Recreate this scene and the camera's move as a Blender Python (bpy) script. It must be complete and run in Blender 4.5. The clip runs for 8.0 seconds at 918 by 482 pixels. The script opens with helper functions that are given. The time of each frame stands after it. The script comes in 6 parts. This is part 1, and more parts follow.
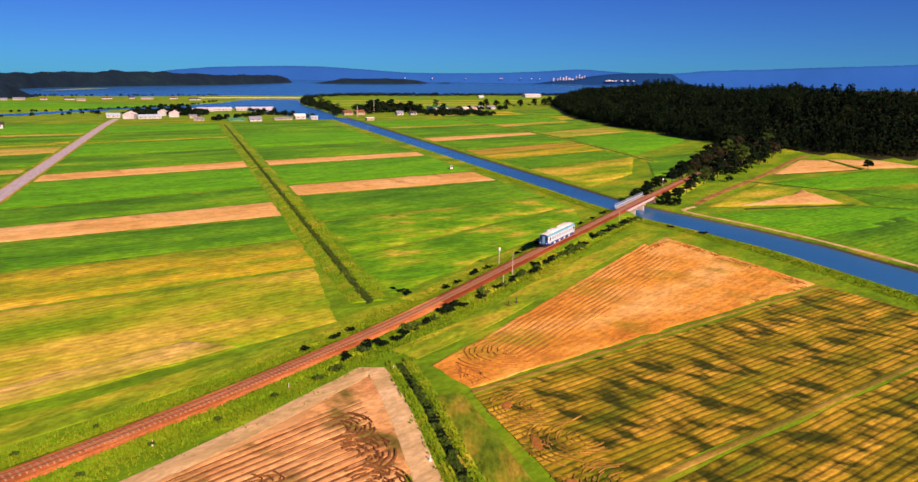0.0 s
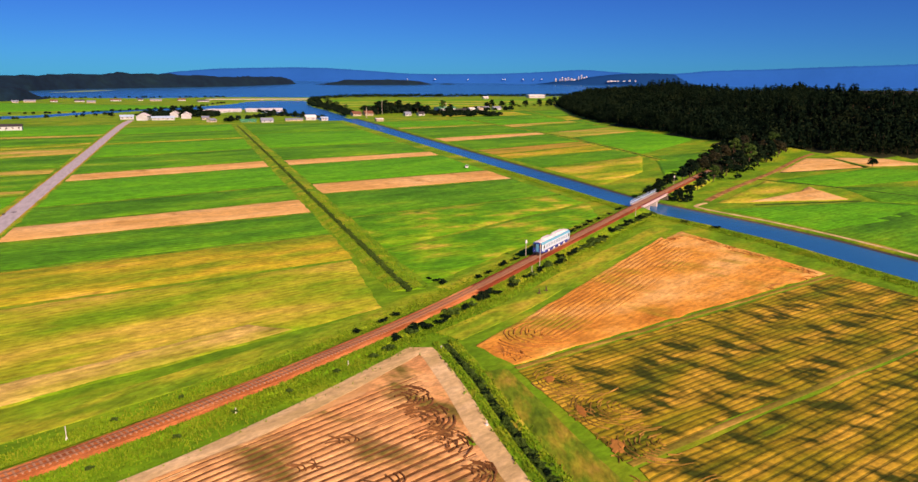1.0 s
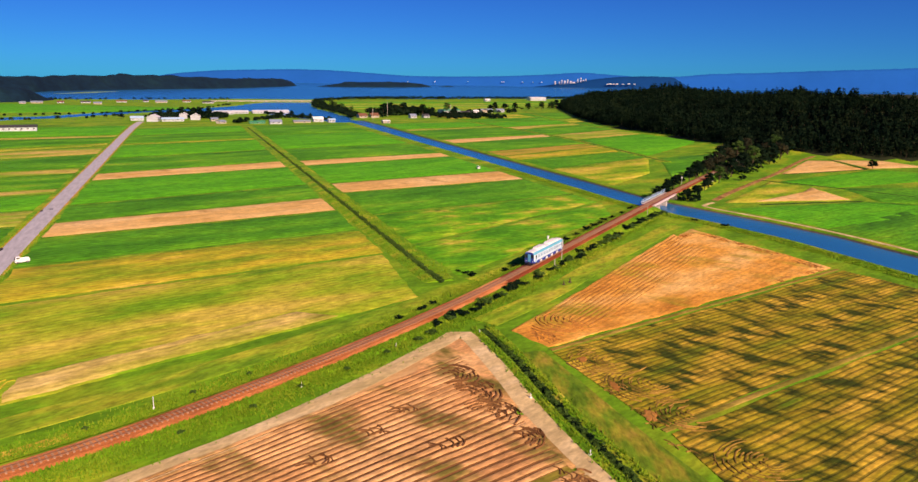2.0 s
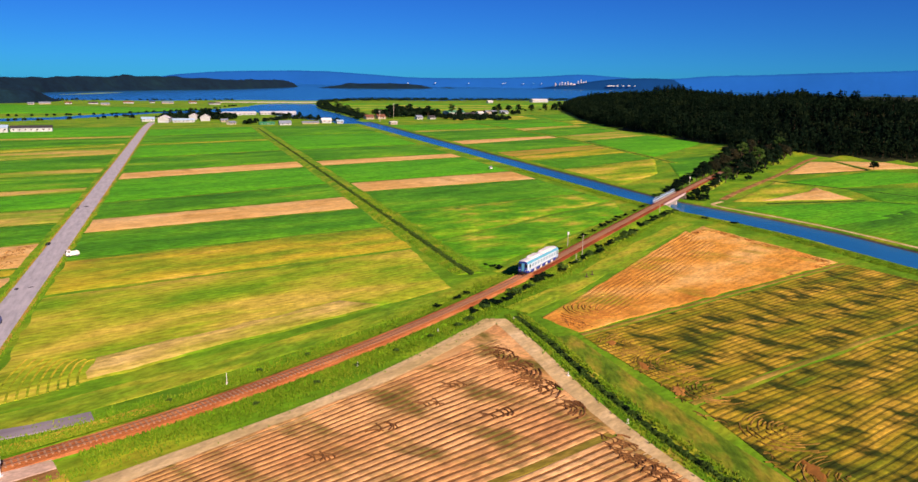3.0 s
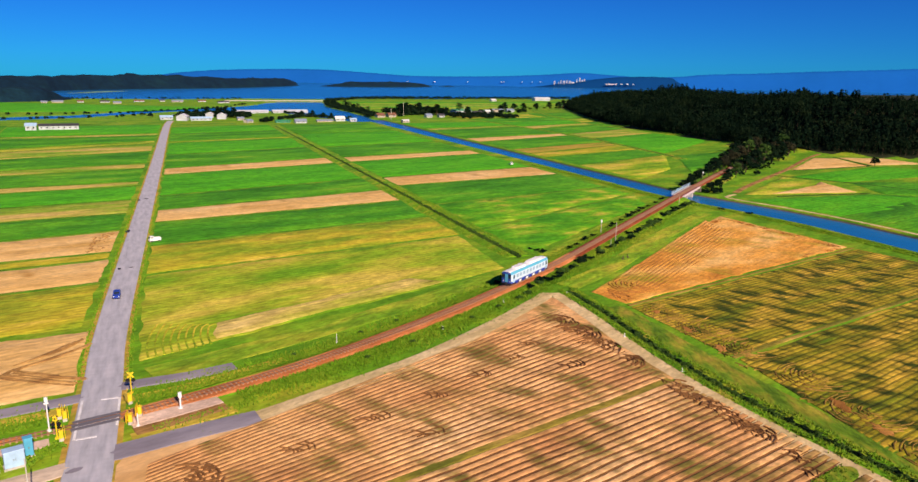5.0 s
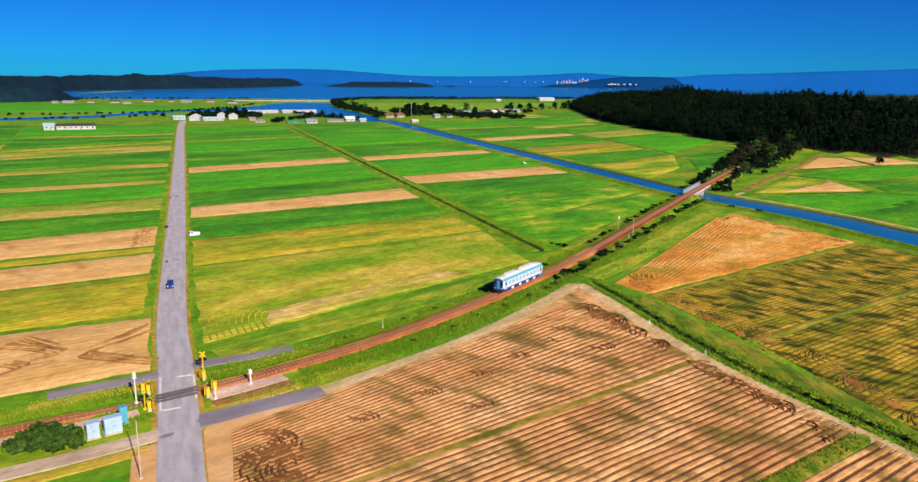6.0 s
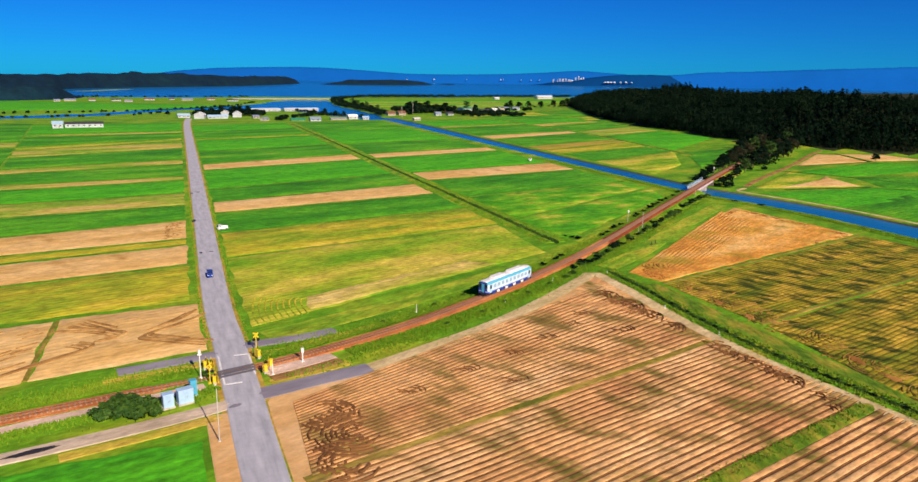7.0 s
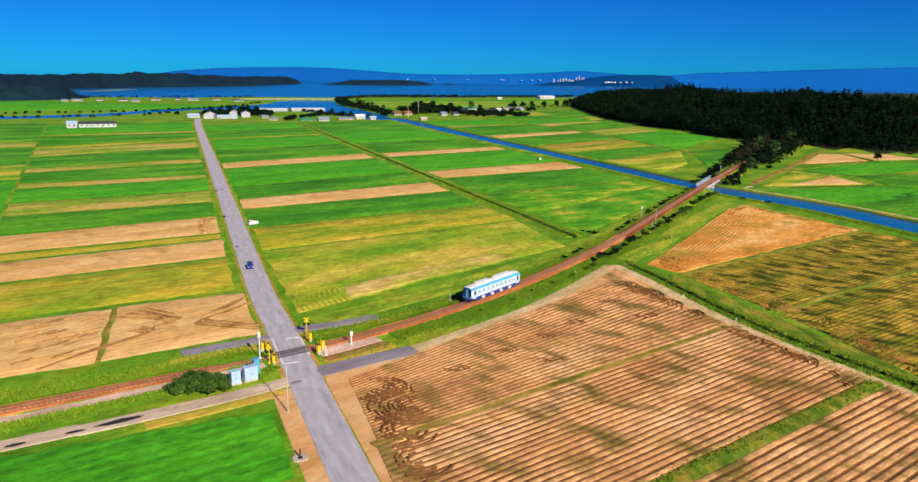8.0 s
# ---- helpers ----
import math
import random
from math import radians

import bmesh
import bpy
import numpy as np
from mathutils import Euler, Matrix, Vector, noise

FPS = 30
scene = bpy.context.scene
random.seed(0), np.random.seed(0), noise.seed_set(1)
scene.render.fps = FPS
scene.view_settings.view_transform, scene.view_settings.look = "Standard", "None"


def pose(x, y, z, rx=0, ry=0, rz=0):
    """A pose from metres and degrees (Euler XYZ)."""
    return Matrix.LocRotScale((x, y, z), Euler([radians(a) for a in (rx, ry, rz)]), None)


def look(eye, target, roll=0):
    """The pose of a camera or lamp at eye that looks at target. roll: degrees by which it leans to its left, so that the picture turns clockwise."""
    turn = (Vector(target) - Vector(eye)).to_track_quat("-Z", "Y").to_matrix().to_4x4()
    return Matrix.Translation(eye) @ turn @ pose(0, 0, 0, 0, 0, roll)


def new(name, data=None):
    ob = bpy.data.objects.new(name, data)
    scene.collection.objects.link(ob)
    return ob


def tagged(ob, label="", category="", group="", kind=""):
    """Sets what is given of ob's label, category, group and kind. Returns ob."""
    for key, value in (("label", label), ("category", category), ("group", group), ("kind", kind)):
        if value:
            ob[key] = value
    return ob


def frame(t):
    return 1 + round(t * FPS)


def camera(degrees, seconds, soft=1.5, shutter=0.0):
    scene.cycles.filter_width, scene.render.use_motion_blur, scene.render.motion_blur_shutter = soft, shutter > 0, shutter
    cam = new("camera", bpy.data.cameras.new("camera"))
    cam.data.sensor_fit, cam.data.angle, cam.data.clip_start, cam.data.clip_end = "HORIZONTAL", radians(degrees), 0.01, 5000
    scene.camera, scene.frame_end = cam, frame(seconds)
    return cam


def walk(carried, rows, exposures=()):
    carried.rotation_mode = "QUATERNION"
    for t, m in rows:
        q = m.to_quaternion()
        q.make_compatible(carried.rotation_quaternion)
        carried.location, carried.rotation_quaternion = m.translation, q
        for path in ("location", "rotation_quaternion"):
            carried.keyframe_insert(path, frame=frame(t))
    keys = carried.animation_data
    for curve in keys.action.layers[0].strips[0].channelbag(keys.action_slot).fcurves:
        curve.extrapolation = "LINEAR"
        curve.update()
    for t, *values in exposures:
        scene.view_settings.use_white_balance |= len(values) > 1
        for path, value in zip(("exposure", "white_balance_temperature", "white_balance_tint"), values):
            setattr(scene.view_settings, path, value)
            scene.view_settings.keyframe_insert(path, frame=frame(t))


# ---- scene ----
cam = camera(65.5, 8.0)
PATH = [
    (0, (-37.542, -138.224, 47.443), (-36.8, -136.423, 46.988), 0.9),
    (0.5, (-42.772, -141.591, 47.589), (-42.029, -139.791, 47.134), 0.8),
    (1, (-48.154, -145.075, 47.755), (-47.416, -143.272, 47.302), 0.7),
    (1.5, (-53.631, -148.54, 47.925), (-52.89, -146.737, 47.475), 0.8),
    (3, (-70.125, -158.911, 48.701), (-69.379, -157.109, 48.258), 1.0),
    (3.5, (-75.547, -162.208, 48.856), (-74.796, -160.409, 48.411), 1.0),
    (4, (-80.917, -165.577, 49.008), (-80.163, -163.779, 48.562), 1.0),
    (4.5, (-86.242, -168.881, 49.199), (-85.487, -167.084, 48.752), 1.0),
    (6, (-102.323, -179.081, 50.215), (-101.574, -177.281, 49.767), 1.0),
    (6.5, (-107.576, -182.435, 50.43), (-106.824, -180.637, 49.983), 1.0),
    (7, (-112.853, -185.617, 50.644), (-112.093, -183.824, 50.191), 1.0),
    (7.5, (-118.131, -188.787, 50.842), (-117.37, -186.994, 50.387), 1.1),
    (8, (-123.434, -191.856, 51.005), (-122.673, -190.063, 50.552), 1.0),
]
walk(cam, [(t, look(eye, target, roll)) for t, eye, target, roll in PATH],
     exposures=[(0.0, 0.35, 9000, 46), (1.5, 0.33, 8300, 36), (3.5, 0.36, 7550, 27), (6.0, 0.32, 7000, 17), (8.0, 0.32, 6850, 15)])

# ---- light ----
SUN_ELEV = radians(31)
SUN_FROM = Vector((0.15, -1.0, 0)).normalized()
world = bpy.data.worlds.new("sky")
scene.world = world
world.use_nodes = True
wt = world.node_tree
sky = wt.nodes.new("ShaderNodeTexSky")
sky.sky_type = "NISHITA"
sky.sun_disc = False
sky.sun_elevation = SUN_ELEV
sky.sun_rotation = math.atan2(SUN_FROM.x, SUN_FROM.y)
sky.altitude = 2500
sky.air_density = 1.0
sky.dust_density = 0.0
sky.ozone_density = 4.0
deep = wt.nodes.new("ShaderNodeHueSaturation")
deep.inputs["Saturation"].default_value = 1.25
wt.links.new(sky.outputs[0], deep.inputs["Color"])
tint = wt.nodes.new("ShaderNodeMix")
tint.data_type, tint.blend_type = "RGBA", "MULTIPLY"
tint.inputs[0].default_value = 1.0
tint.inputs[7].default_value = (0.0, 0.43, 1.0, 1)
wt.links.new(deep.outputs[0], tint.inputs[6])
wt.links.new(tint.outputs[2], wt.nodes["Background"].inputs[0])
wt.nodes["Background"].inputs[1].default_value = 0.069

sun = new("sun", bpy.data.lights.new("sun", "SUN"))
sun.data.energy = 5.0
sun.data.angle = radians(0.5)
sun.data.color = (1.0, 0.855, 0.66)
sun.matrix_world = look(SUN_FROM * 100 * math.cos(SUN_ELEV) + Vector((0, 0, 100 * math.sin(SUN_ELEV))), (0, 0, 0))

# ---- helpers of this scene ----
class Mesh:
    """Collects vertices and faces, then makes one mesh."""

    def __init__(self):
        self.v, self.f, self.m = [], [], []

    def face(self, pts, m=0):
        n = len(self.v)
        self.v.extend(tuple(p) for p in pts)
        self.f.append(tuple(range(n, n + len(pts))))
        self.m.append(m)

    def box(self, cx, cy, cz, sx, sy, sz, m=0, rz=0.0, taper=1.0, bevel=0.0):
        """A box on its centre, with chamfered upright edges where bevel is given."""
        c, s = math.cos(rz), math.sin(rz)
        b = min(bevel, sx * 0.45, sy * 0.45)
        hx, hy = sx / 2, sy / 2
        if b > 0:
            ring = [(-hx + b, -hy), (hx - b, -hy), (hx, -hy + b), (hx, hy - b), (hx - b, hy), (-hx + b, hy), (-hx, hy - b), (-hx, -hy + b)]
        else:
            ring = [(-hx, -hy), (hx, -hy), (hx, hy), (-hx, hy)]
        n, k = len(self.v), len(ring)
        for z, q in ((cz - sz / 2, 1.0), (cz + sz / 2, taper)):
            for x, y in ring:
                x, y = x * q, y * q
                self.v.append((cx + c * x - s * y, cy + s * x + c * y, z))
        self.f.append(tuple(range(n + k - 1, n - 1, -1)))
        self.f.append(tuple(range(n + k, n + 2 * k)))
        self.m += [m, m]
        for i in range(k):
            j = (i + 1) % k
            self.f.append((n + i, n + j, n + k + j, n + k + i))
            self.m.append(m)

    def tube(self, a, b, r0, r1=None, k=8, m=0):
        """A tapered rod from a to b."""
        a, b = Vector(a), Vector(b)
        r1 = r0 if r1 is None else r1
        d = (b - a).normalized()
        e = d.orthogonal().normalized()
        g = d.cross(e)
        n = len(self.v)
        for p, r in ((a, r0), (b, r1)):
            for i in range(k):
                q = 2 * math.pi * i / k
                self.v.append(tuple(p + r * (math.cos(q) * e + math.sin(q) * g)))
        for i in range(k):
            j = (i + 1) % k
            self.f.append((n + i, n + j, n + k + j, n + k + i))
            self.m.append(m)
        self.f.append(tuple(range(n + k - 1, n - 1, -1)))
        self.f.append(tuple(range(n + k, n + 2 * k)))
        self.m += [m, m]

    def sweep(self, path, profile, m=0, mats=None, caps=True):
        """A profile of (side, up) pairs carried along a path of points; mats: a material for each strip."""
        n, k = len(self.v), len(profile)
        for i, p in enumerate(path):
            a, b = path[max(i - 1, 0)], path[min(i + 1, len(path) - 1)]
            d = Vector((b[0] - a[0], b[1] - a[1], 0)).normalized()
            side = Vector((d.y, -d.x, 0))
            for q, h in profile:
                self.v.append((p[0] + side.x * q, p[1] + side.y * q, p[2] + h))
        for i in range(len(path) - 1):
            for j in range(k - 1):
                o = n + i * k + j
                self.f.append((o, o + k, o + k + 1, o + 1))
                self.m.append(mats[j] if mats else m)
        if caps:
            self.f.append(tuple(range(n, n + k)))
            self.f.append(tuple(n + (len(path) - 1) * k + j for j in range(k - 1, -1, -1)))
            self.m += [mats[0] if mats else m] * 2

    def add(self, verts, faces, m=0):
        n = len(self.v)
        self.v.extend(tuple(p) for p in verts)
        self.f.extend(tuple(n + i for i in q) for q in faces)
        self.m += [m] * len(faces)

    def data(self, name, mats, smooth=False):
        me = bpy.data.meshes.new(name)
        me.from_pydata(self.v, [], self.f)
        for one in mats if isinstance(mats, (list, tuple)) else [mats]:
            me.materials.append(one)
        me.polygons.foreach_set("material_index", self.m)
        if smooth:
            me.polygons.foreach_set("use_smooth", [True] * len(self.f))
        me.update()
        return me


def fast_mesh(name, verts, faces, mats, idx=None):
    """A mesh from arrays of vertices and equal-sided faces."""
    me = bpy.data.meshes.new(name)
    verts, faces = np.asarray(verts, np.float32), np.asarray(faces, np.int32)
    k = faces.shape[1]
    me.vertices.add(len(verts))
    me.vertices.foreach_set("co", verts.ravel())
    me.loops.add(faces.size)
    me.loops.foreach_set("vertex_index", faces.ravel())
    me.polygons.add(len(faces))
    me.polygons.foreach_set("loop_start", np.arange(0, faces.size, k, dtype=np.int32))
    for one in mats if isinstance(mats, (list, tuple)) else [mats]:
        me.materials.append(one)
    if idx is not None:
        me.polygons.foreach_set("material_index", np.asarray(idx, np.int32))
    me.update(calc_edges=True)
    me.validate()
    return me


def part(name, mesh, material, parent, label="", smooth=False):
    me = mesh.data(name, material, smooth) if isinstance(mesh, Mesh) else mesh
    ob = new(name, me)
    ob.parent = parent
    return tagged(ob, label)


def thing(name, label, category, m=None, group="", kind=""):
    ob = new(name)
    ob.empty_display_size = 0.5
    if m is not None:
        ob.matrix_basis = m
    return tagged(ob, label, category, group, kind)


def solid(name, mesh, material, label, category, kind="", group="", smooth=False, m=None):
    me = mesh.data(name, material, smooth) if isinstance(mesh, Mesh) else mesh
    ob = new(name, me)
    if m is not None:
        ob.matrix_basis = m
    return tagged(ob, label, category, group, kind)


def curve_points(ctrl, step=3.0):
    """A smooth line through control points."""
    out = []
    pts = [Vector(p) for p in ctrl]
    for i in range(len(pts) - 1):
        p0, p1, p2, p3 = pts[max(i - 1, 0)], pts[i], pts[i + 1], pts[min(i + 2, len(pts) - 1)]
        n = max(2, int((p2 - p1).length / step))
        for j in range(n):
            t = j / n
            out.append(0.5 * (2 * p1 + (p2 - p0) * t + (2 * p0 - 5 * p1 + 4 * p2 - p3) * t * t + (3 * p1 - p0 - 3 * p2 + p3) * t ** 3))
    out.append(pts[-1])
    return out


# ---- materials ----
def node_mat(name):
    ma = bpy.data.materials.new(name)
    ma.use_nodes = True
    nt = ma.node_tree
    return ma, nt, nt.nodes["Principled BSDF"]


def nd(nt, kind, **inputs):
    n = nt.nodes.new(kind)
    for key, value in inputs.items():
        n.inputs[key].default_value = value
    return n


def ramp(nt, fac, cols):
    r = nt.nodes.new("ShaderNodeValToRGB")
    el = r.color_ramp.elements
    while len(el) < len(cols):
        el.new(0.5)
    for e, (p, c) in zip(el, cols):
        e.position, e.color = p, (*c, 1)
    nt.links.new(fac, r.inputs[0])
    return r.outputs[0]


def mix(nt, fac, a, b, how="MIX"):
    n = nt.nodes.new("ShaderNodeMix")
    n.data_type, n.blend_type = "RGBA", how
    for sock, value in ((n.inputs[0], fac), (n.inputs[6], a), (n.inputs[7], b)):
        if isinstance(value, (int, float)):
            sock.default_value = value
        elif isinstance(value, tuple):
            sock.default_value = (*value, 1)
        else:
            nt.links.new(value, sock)
    return n.outputs[2]


def mathn(nt, op, a, b=0.0):
    n = nt.nodes.new("ShaderNodeMath")
    n.operation = op
    for sock, value in zip(n.inputs, (a, b)):
        if isinstance(value, (int, float)):
            sock.default_value = value
        else:
            nt.links.new(value, sock)
    return n.outputs[0]


def earth(name, cols, patch=30.0, stretch=4.0, angle=13.0, fine=1.5, rows=0.0, row_depth=0.3, spot=None, spot_size=9.0, spot_lo=0.55, rough=0.95, bump=0.25, grain=0.35):
    """Ground and crops: broad patches drawn out along the rows, fine grain, sown rows, and spots of another colour."""
    ma, nt, b = node_mat(name)
    L = nt.links.new
    geo = nt.nodes.new("ShaderNodeNewGeometry")
    mp = nd(nt, "ShaderNodeMapping")
    mp.vector_type = "TEXTURE"
    mp.inputs["Rotation"].default_value = (0, 0, radians(angle))
    L(geo.outputs["Position"], mp.inputs[0])
    st = nd(nt, "ShaderNodeMapping", Scale=(1 / (patch * stretch), 1 / patch, 1 / patch))
    L(mp.outputs[0], st.inputs[0])
    big = nd(nt, "ShaderNodeTexNoise", Scale=1.0, Detail=5.0, Roughness=0.54)
    L(st.outputs[0], big.inputs["Vector"])
    col = ramp(nt, big.outputs[0], cols)
    sm = nd(nt, "ShaderNodeMapping", Scale=(fine / 2.2, fine, fine))
    L(mp.outputs[0], sm.inputs[0])
    small = nd(nt, "ShaderNodeTexNoise", Scale=1.0, Detail=6.0, Roughness=0.7)
    L(sm.outputs[0], small.inputs["Vector"])
    if spot:
        turn = nd(nt, "ShaderNodeMapping", Rotation=(0, 0, radians(angle - 76)))
        turn.vector_type = "TEXTURE"
        L(geo.outputs["Position"], turn.inputs[0])
        sp = nd(nt, "ShaderNodeMapping", Scale=(1 / (spot_size * 2.0), 1 / spot_size, 1))
        L(turn.outputs[0], sp.inputs[0])
        sn = nd(nt, "ShaderNodeTexNoise", Scale=1.0, Detail=4.0, Roughness=0.55)
        L(sp.outputs[0], sn.inputs["Vector"])
        m = nt.nodes.new("ShaderNodeMapRange")
        m.inputs["From Min"].default_value, m.inputs["From Max"].default_value = spot_lo - 0.03, spot_lo + 0.14
        L(sn.outputs[0], m.inputs[0])
        col = mix(nt, m.outputs[0], col, spot)
    v = nt.nodes.new("ShaderNodeMapRange")
    v.inputs["From Min"].default_value, v.inputs["From Max"].default_value = 0.25, 0.75
    v.inputs["To Min"].default_value, v.inputs["To Max"].default_value = 1 - grain, 1 + grain
    L(small.outputs[0], v.inputs[0])
    md = nd(nt, "ShaderNodeMapping", Scale=(1 / 6.5, 1 / 3.6, 1 / 3.6))
    L(mp.outputs[0], md.inputs[0])
    mid = nd(nt, "ShaderNodeTexNoise", Scale=1.0, Detail=5.0, Roughness=0.65)
    L(md.outputs[0], mid.inputs["Vector"])
    v2 = nt.nodes.new("ShaderNodeMapRange")
    v2.inputs["From Min"].default_value, v2.inputs["From Max"].default_value = 0.3, 0.7
    v2.inputs["To Min"].default_value, v2.inputs["To Max"].default_value = 1 - grain * 0.6, 1 + grain * 0.6
    L(mid.outputs[0], v2.inputs[0])
    both = mathn(nt, "MULTIPLY", v.outputs[0], v2.outputs[0])
    comb = nt.nodes.new("ShaderNodeCombineXYZ")
    for i in range(3):
        L(both, comb.inputs[i])
    col = mix(nt, 1.0, col, comb.outputs[0], "MULTIPLY")
    height = small.outputs[0]
    if rows:
        sep = nt.nodes.new("ShaderNodeSeparateXYZ")
        L(mp.outputs[0], sep.inputs[0])
        wob = mathn(nt, "ADD", sep.outputs[1], mathn(nt, "MULTIPLY", big.outputs[0], 1.5))
        wave = mathn(nt, "COSINE", mathn(nt, "MULTIPLY", wob, 2 * math.pi / rows))
        wave = mathn(nt, "ADD", mathn(nt, "MULTIPLY", wave, 0.5), 0.5)
        c2 = nt.nodes.new("ShaderNodeCombineXYZ")
        dim = mathn(nt, "SUBTRACT", 1.0, mathn(nt, "MULTIPLY", wave, row_depth))
        for i in range(3):
            L(dim, c2.inputs[i])
        col = mix(nt, 1.0, col, c2.outputs[0], "MULTIPLY")
        height = mathn(nt, "SUBTRACT", height, mathn(nt, "MULTIPLY", wave, 0.5))
    L(col, b.inputs["Base Color"])
    b.inputs["Roughness"].default_value = rough
    b.inputs["Specular IOR Level"].default_value = 0.15
    bp = nd(nt, "ShaderNodeBump", Strength=bump, Distance=0.25)
    L(height, bp.inputs["Height"])
    L(bp.outputs[0], b.inputs["Normal"])
    return ma


def plain(name, col, rough=0.6, metal=0.0, wear=0.18, size=1.5, bump=0.05, spec=0.4):
    """Paint, metal, concrete: one colour with soiling at two scales."""
    ma, nt, b = node_mat(name)
    L = nt.links.new
    tc = nt.nodes.new("ShaderNodeTexCoord")
    n1 = nd(nt, "ShaderNodeTexNoise", Scale=1 / size, Detail=6.0, Roughness=0.65)
    n2 = nd(nt, "ShaderNodeTexNoise", Scale=9 / size, Detail=4.0, Roughness=0.7)
    for n in (n1, n2):
        L(tc.outputs["Object"], n.inputs["Vector"])
    dark = tuple(c * (1 - 2 * wear) for c in col)
    c = ramp(nt, n1.outputs[0], [(0.3, dark), (0.55, col), (0.8, tuple(min(1, q * (1 + wear)) for q in col))])
    c2 = ramp(nt, n2.outputs[0], [(0.3, (1 - wear,) * 3), (0.65, (1, 1, 1))])
    L(mix(nt, 1.0, c, c2, "MULTIPLY"), b.inputs["Base Color"])
    b.inputs["Roughness"].default_value = rough
    b.inputs["Metallic"].default_value = metal
    b.inputs["Specular IOR Level"].default_value = spec
    bp = nd(nt, "ShaderNodeBump", Strength=bump, Distance=0.05)
    L(n2.outputs[0], bp.inputs["Height"])
    L(bp.outputs[0], b.inputs["Normal"])
    return ma


def leafy(name, a, b2, c, rough=0.7, spec=0.2):
    """Foliage: each clump its own tone."""
    ma, nt, b = node_mat(name)
    L = nt.links.new
    geo = nt.nodes.new("ShaderNodeNewGeometry")
    n = nd(nt, "ShaderNodeTexNoise", Scale=0.06, Detail=4.0, Roughness=0.7)
    L(geo.outputs["Position"], n.inputs["Vector"])
    f = mathn(nt, "ADD", mathn(nt, "MULTIPLY", n.outputs[0], 0.9), mathn(nt, "MULTIPLY", geo.outputs["Random Per Island"], 0.35))
    L(ramp(nt, f, [(0.3, a), (0.6, b2), (0.95, c)]), b.inputs["Base Color"])
    b.inputs["Roughness"].default_value = rough
    b.inputs["Specular IOR Level"].default_value = spec
    return ma


M_GROUND = earth("meadow_grass", [(0.3, (0.06, 0.20, 0.008)), (0.5, (0.12, 0.32, 0.012)), (0.7, (0.32, 0.37, 0.025))], 14, 2.5, 20, 1.0, grain=0.45)
M_RICE = earth("green_rice", [(0.30, (0.028, 0.202, 0.009)), (0.48, (0.056, 0.314, 0.013)), (0.62, (0.112, 0.414, 0.016)), (0.74, (0.291, 0.448, 0.034))], 18, 3, 14, 0.9, rows=2.4, row_depth=0.18, grain=0.5)
M_RICE2 = earth("bright_green_rice", [(0.30, (0.040, 0.31, 0.010)), (0.5, (0.062, 0.41, 0.013)), (0.66, (0.098, 0.46, 0.015)), (0.80, (0.210, 0.48, 0.026))], 16, 3, 14, 0.9, rows=2.4, row_depth=0.14, grain=0.5)
M_OCHRE = earth("ripening_rice", [(0.3, (0.127, 0.310, 0.011)), (0.43, (0.287, 0.391, 0.021)), (0.57, (0.529, 0.460, 0.034)), (0.72, (0.690, 0.494, 0.092))], 11, 3.5, 15, 1.0, rows=1.8, row_depth=0.16, grain=0.5)
M_PALE = earth("yellow_green_rice", [(0.28, (0.081, 0.276, 0.009)), (0.40, (0.172, 0.380, 0.014)), (0.5, (0.368, 0.460, 0.029)), (0.6, (0.600, 0.515, 0.070)), (0.72, (0.760, 0.580, 0.130))], 17, 3, 17, 1.0, rows=1.75, row_depth=0.14, grain=0.5)
M_TAN = earth("dry_stubble", [(0.3, (0.60, 0.36, 0.10)), (0.5, (0.76, 0.49, 0.18)), (0.72, (0.84, 0.60, 0.28))], 10, 4, 14, 1.0, rows=1.75, row_depth=0.10, spot=(0.44, 0.24, 0.06), spot_size=9, spot_lo=0.62)
M_WEEDS = earth("faded_weeds", [(0.3, (0.13, 0.15, 0.02)), (0.5, (0.24, 0.20, 0.03)), (0.7, (0.42, 0.29, 0.07))], 4, 3, 13, 1.4, grain=0.5)
M_MIX = earth("patchy_stubble", [(0.3, (0.16, 0.28, 0.015)), (0.45, (0.38, 0.34, 0.04)), (0.6, (0.55, 0.33, 0.07)), (0.75, (0.32, 0.34, 0.03))], 9, 6, 15, 1.0, rows=1.75, row_depth=0.15)
M_BED = earth("mown_straw", [(0.3, (0.54, 0.26, 0.10)), (0.5, (0.78, 0.44, 0.175)), (0.72, (0.88, 0.58, 0.28))], 12, 2, 16, 1.4, spot=(0.19, 0.16, 0.035), spot_size=6.2, spot_lo=0.51, grain=0.5)
M_FURROW = earth("dark_furrow_soil", [(0.3, (0.10, 0.045, 0.02)), (0.5, (0.17, 0.08, 0.03)), (0.7, (0.25, 0.13, 0.05))], 14, 3, 16, 1.4)
M_ROWS = earth("green_stubble_rows", [(0.3, (0.10, 0.18, 0.010)), (0.48, (0.34, 0.28, 0.018)), (0.64, (0.64, 0.42, 0.05))], 5, 4.5, 12, 1.5, spot=(0.04, 0.06, 0.006), spot_size=3.4, spot_lo=0.48, grain=0.5)
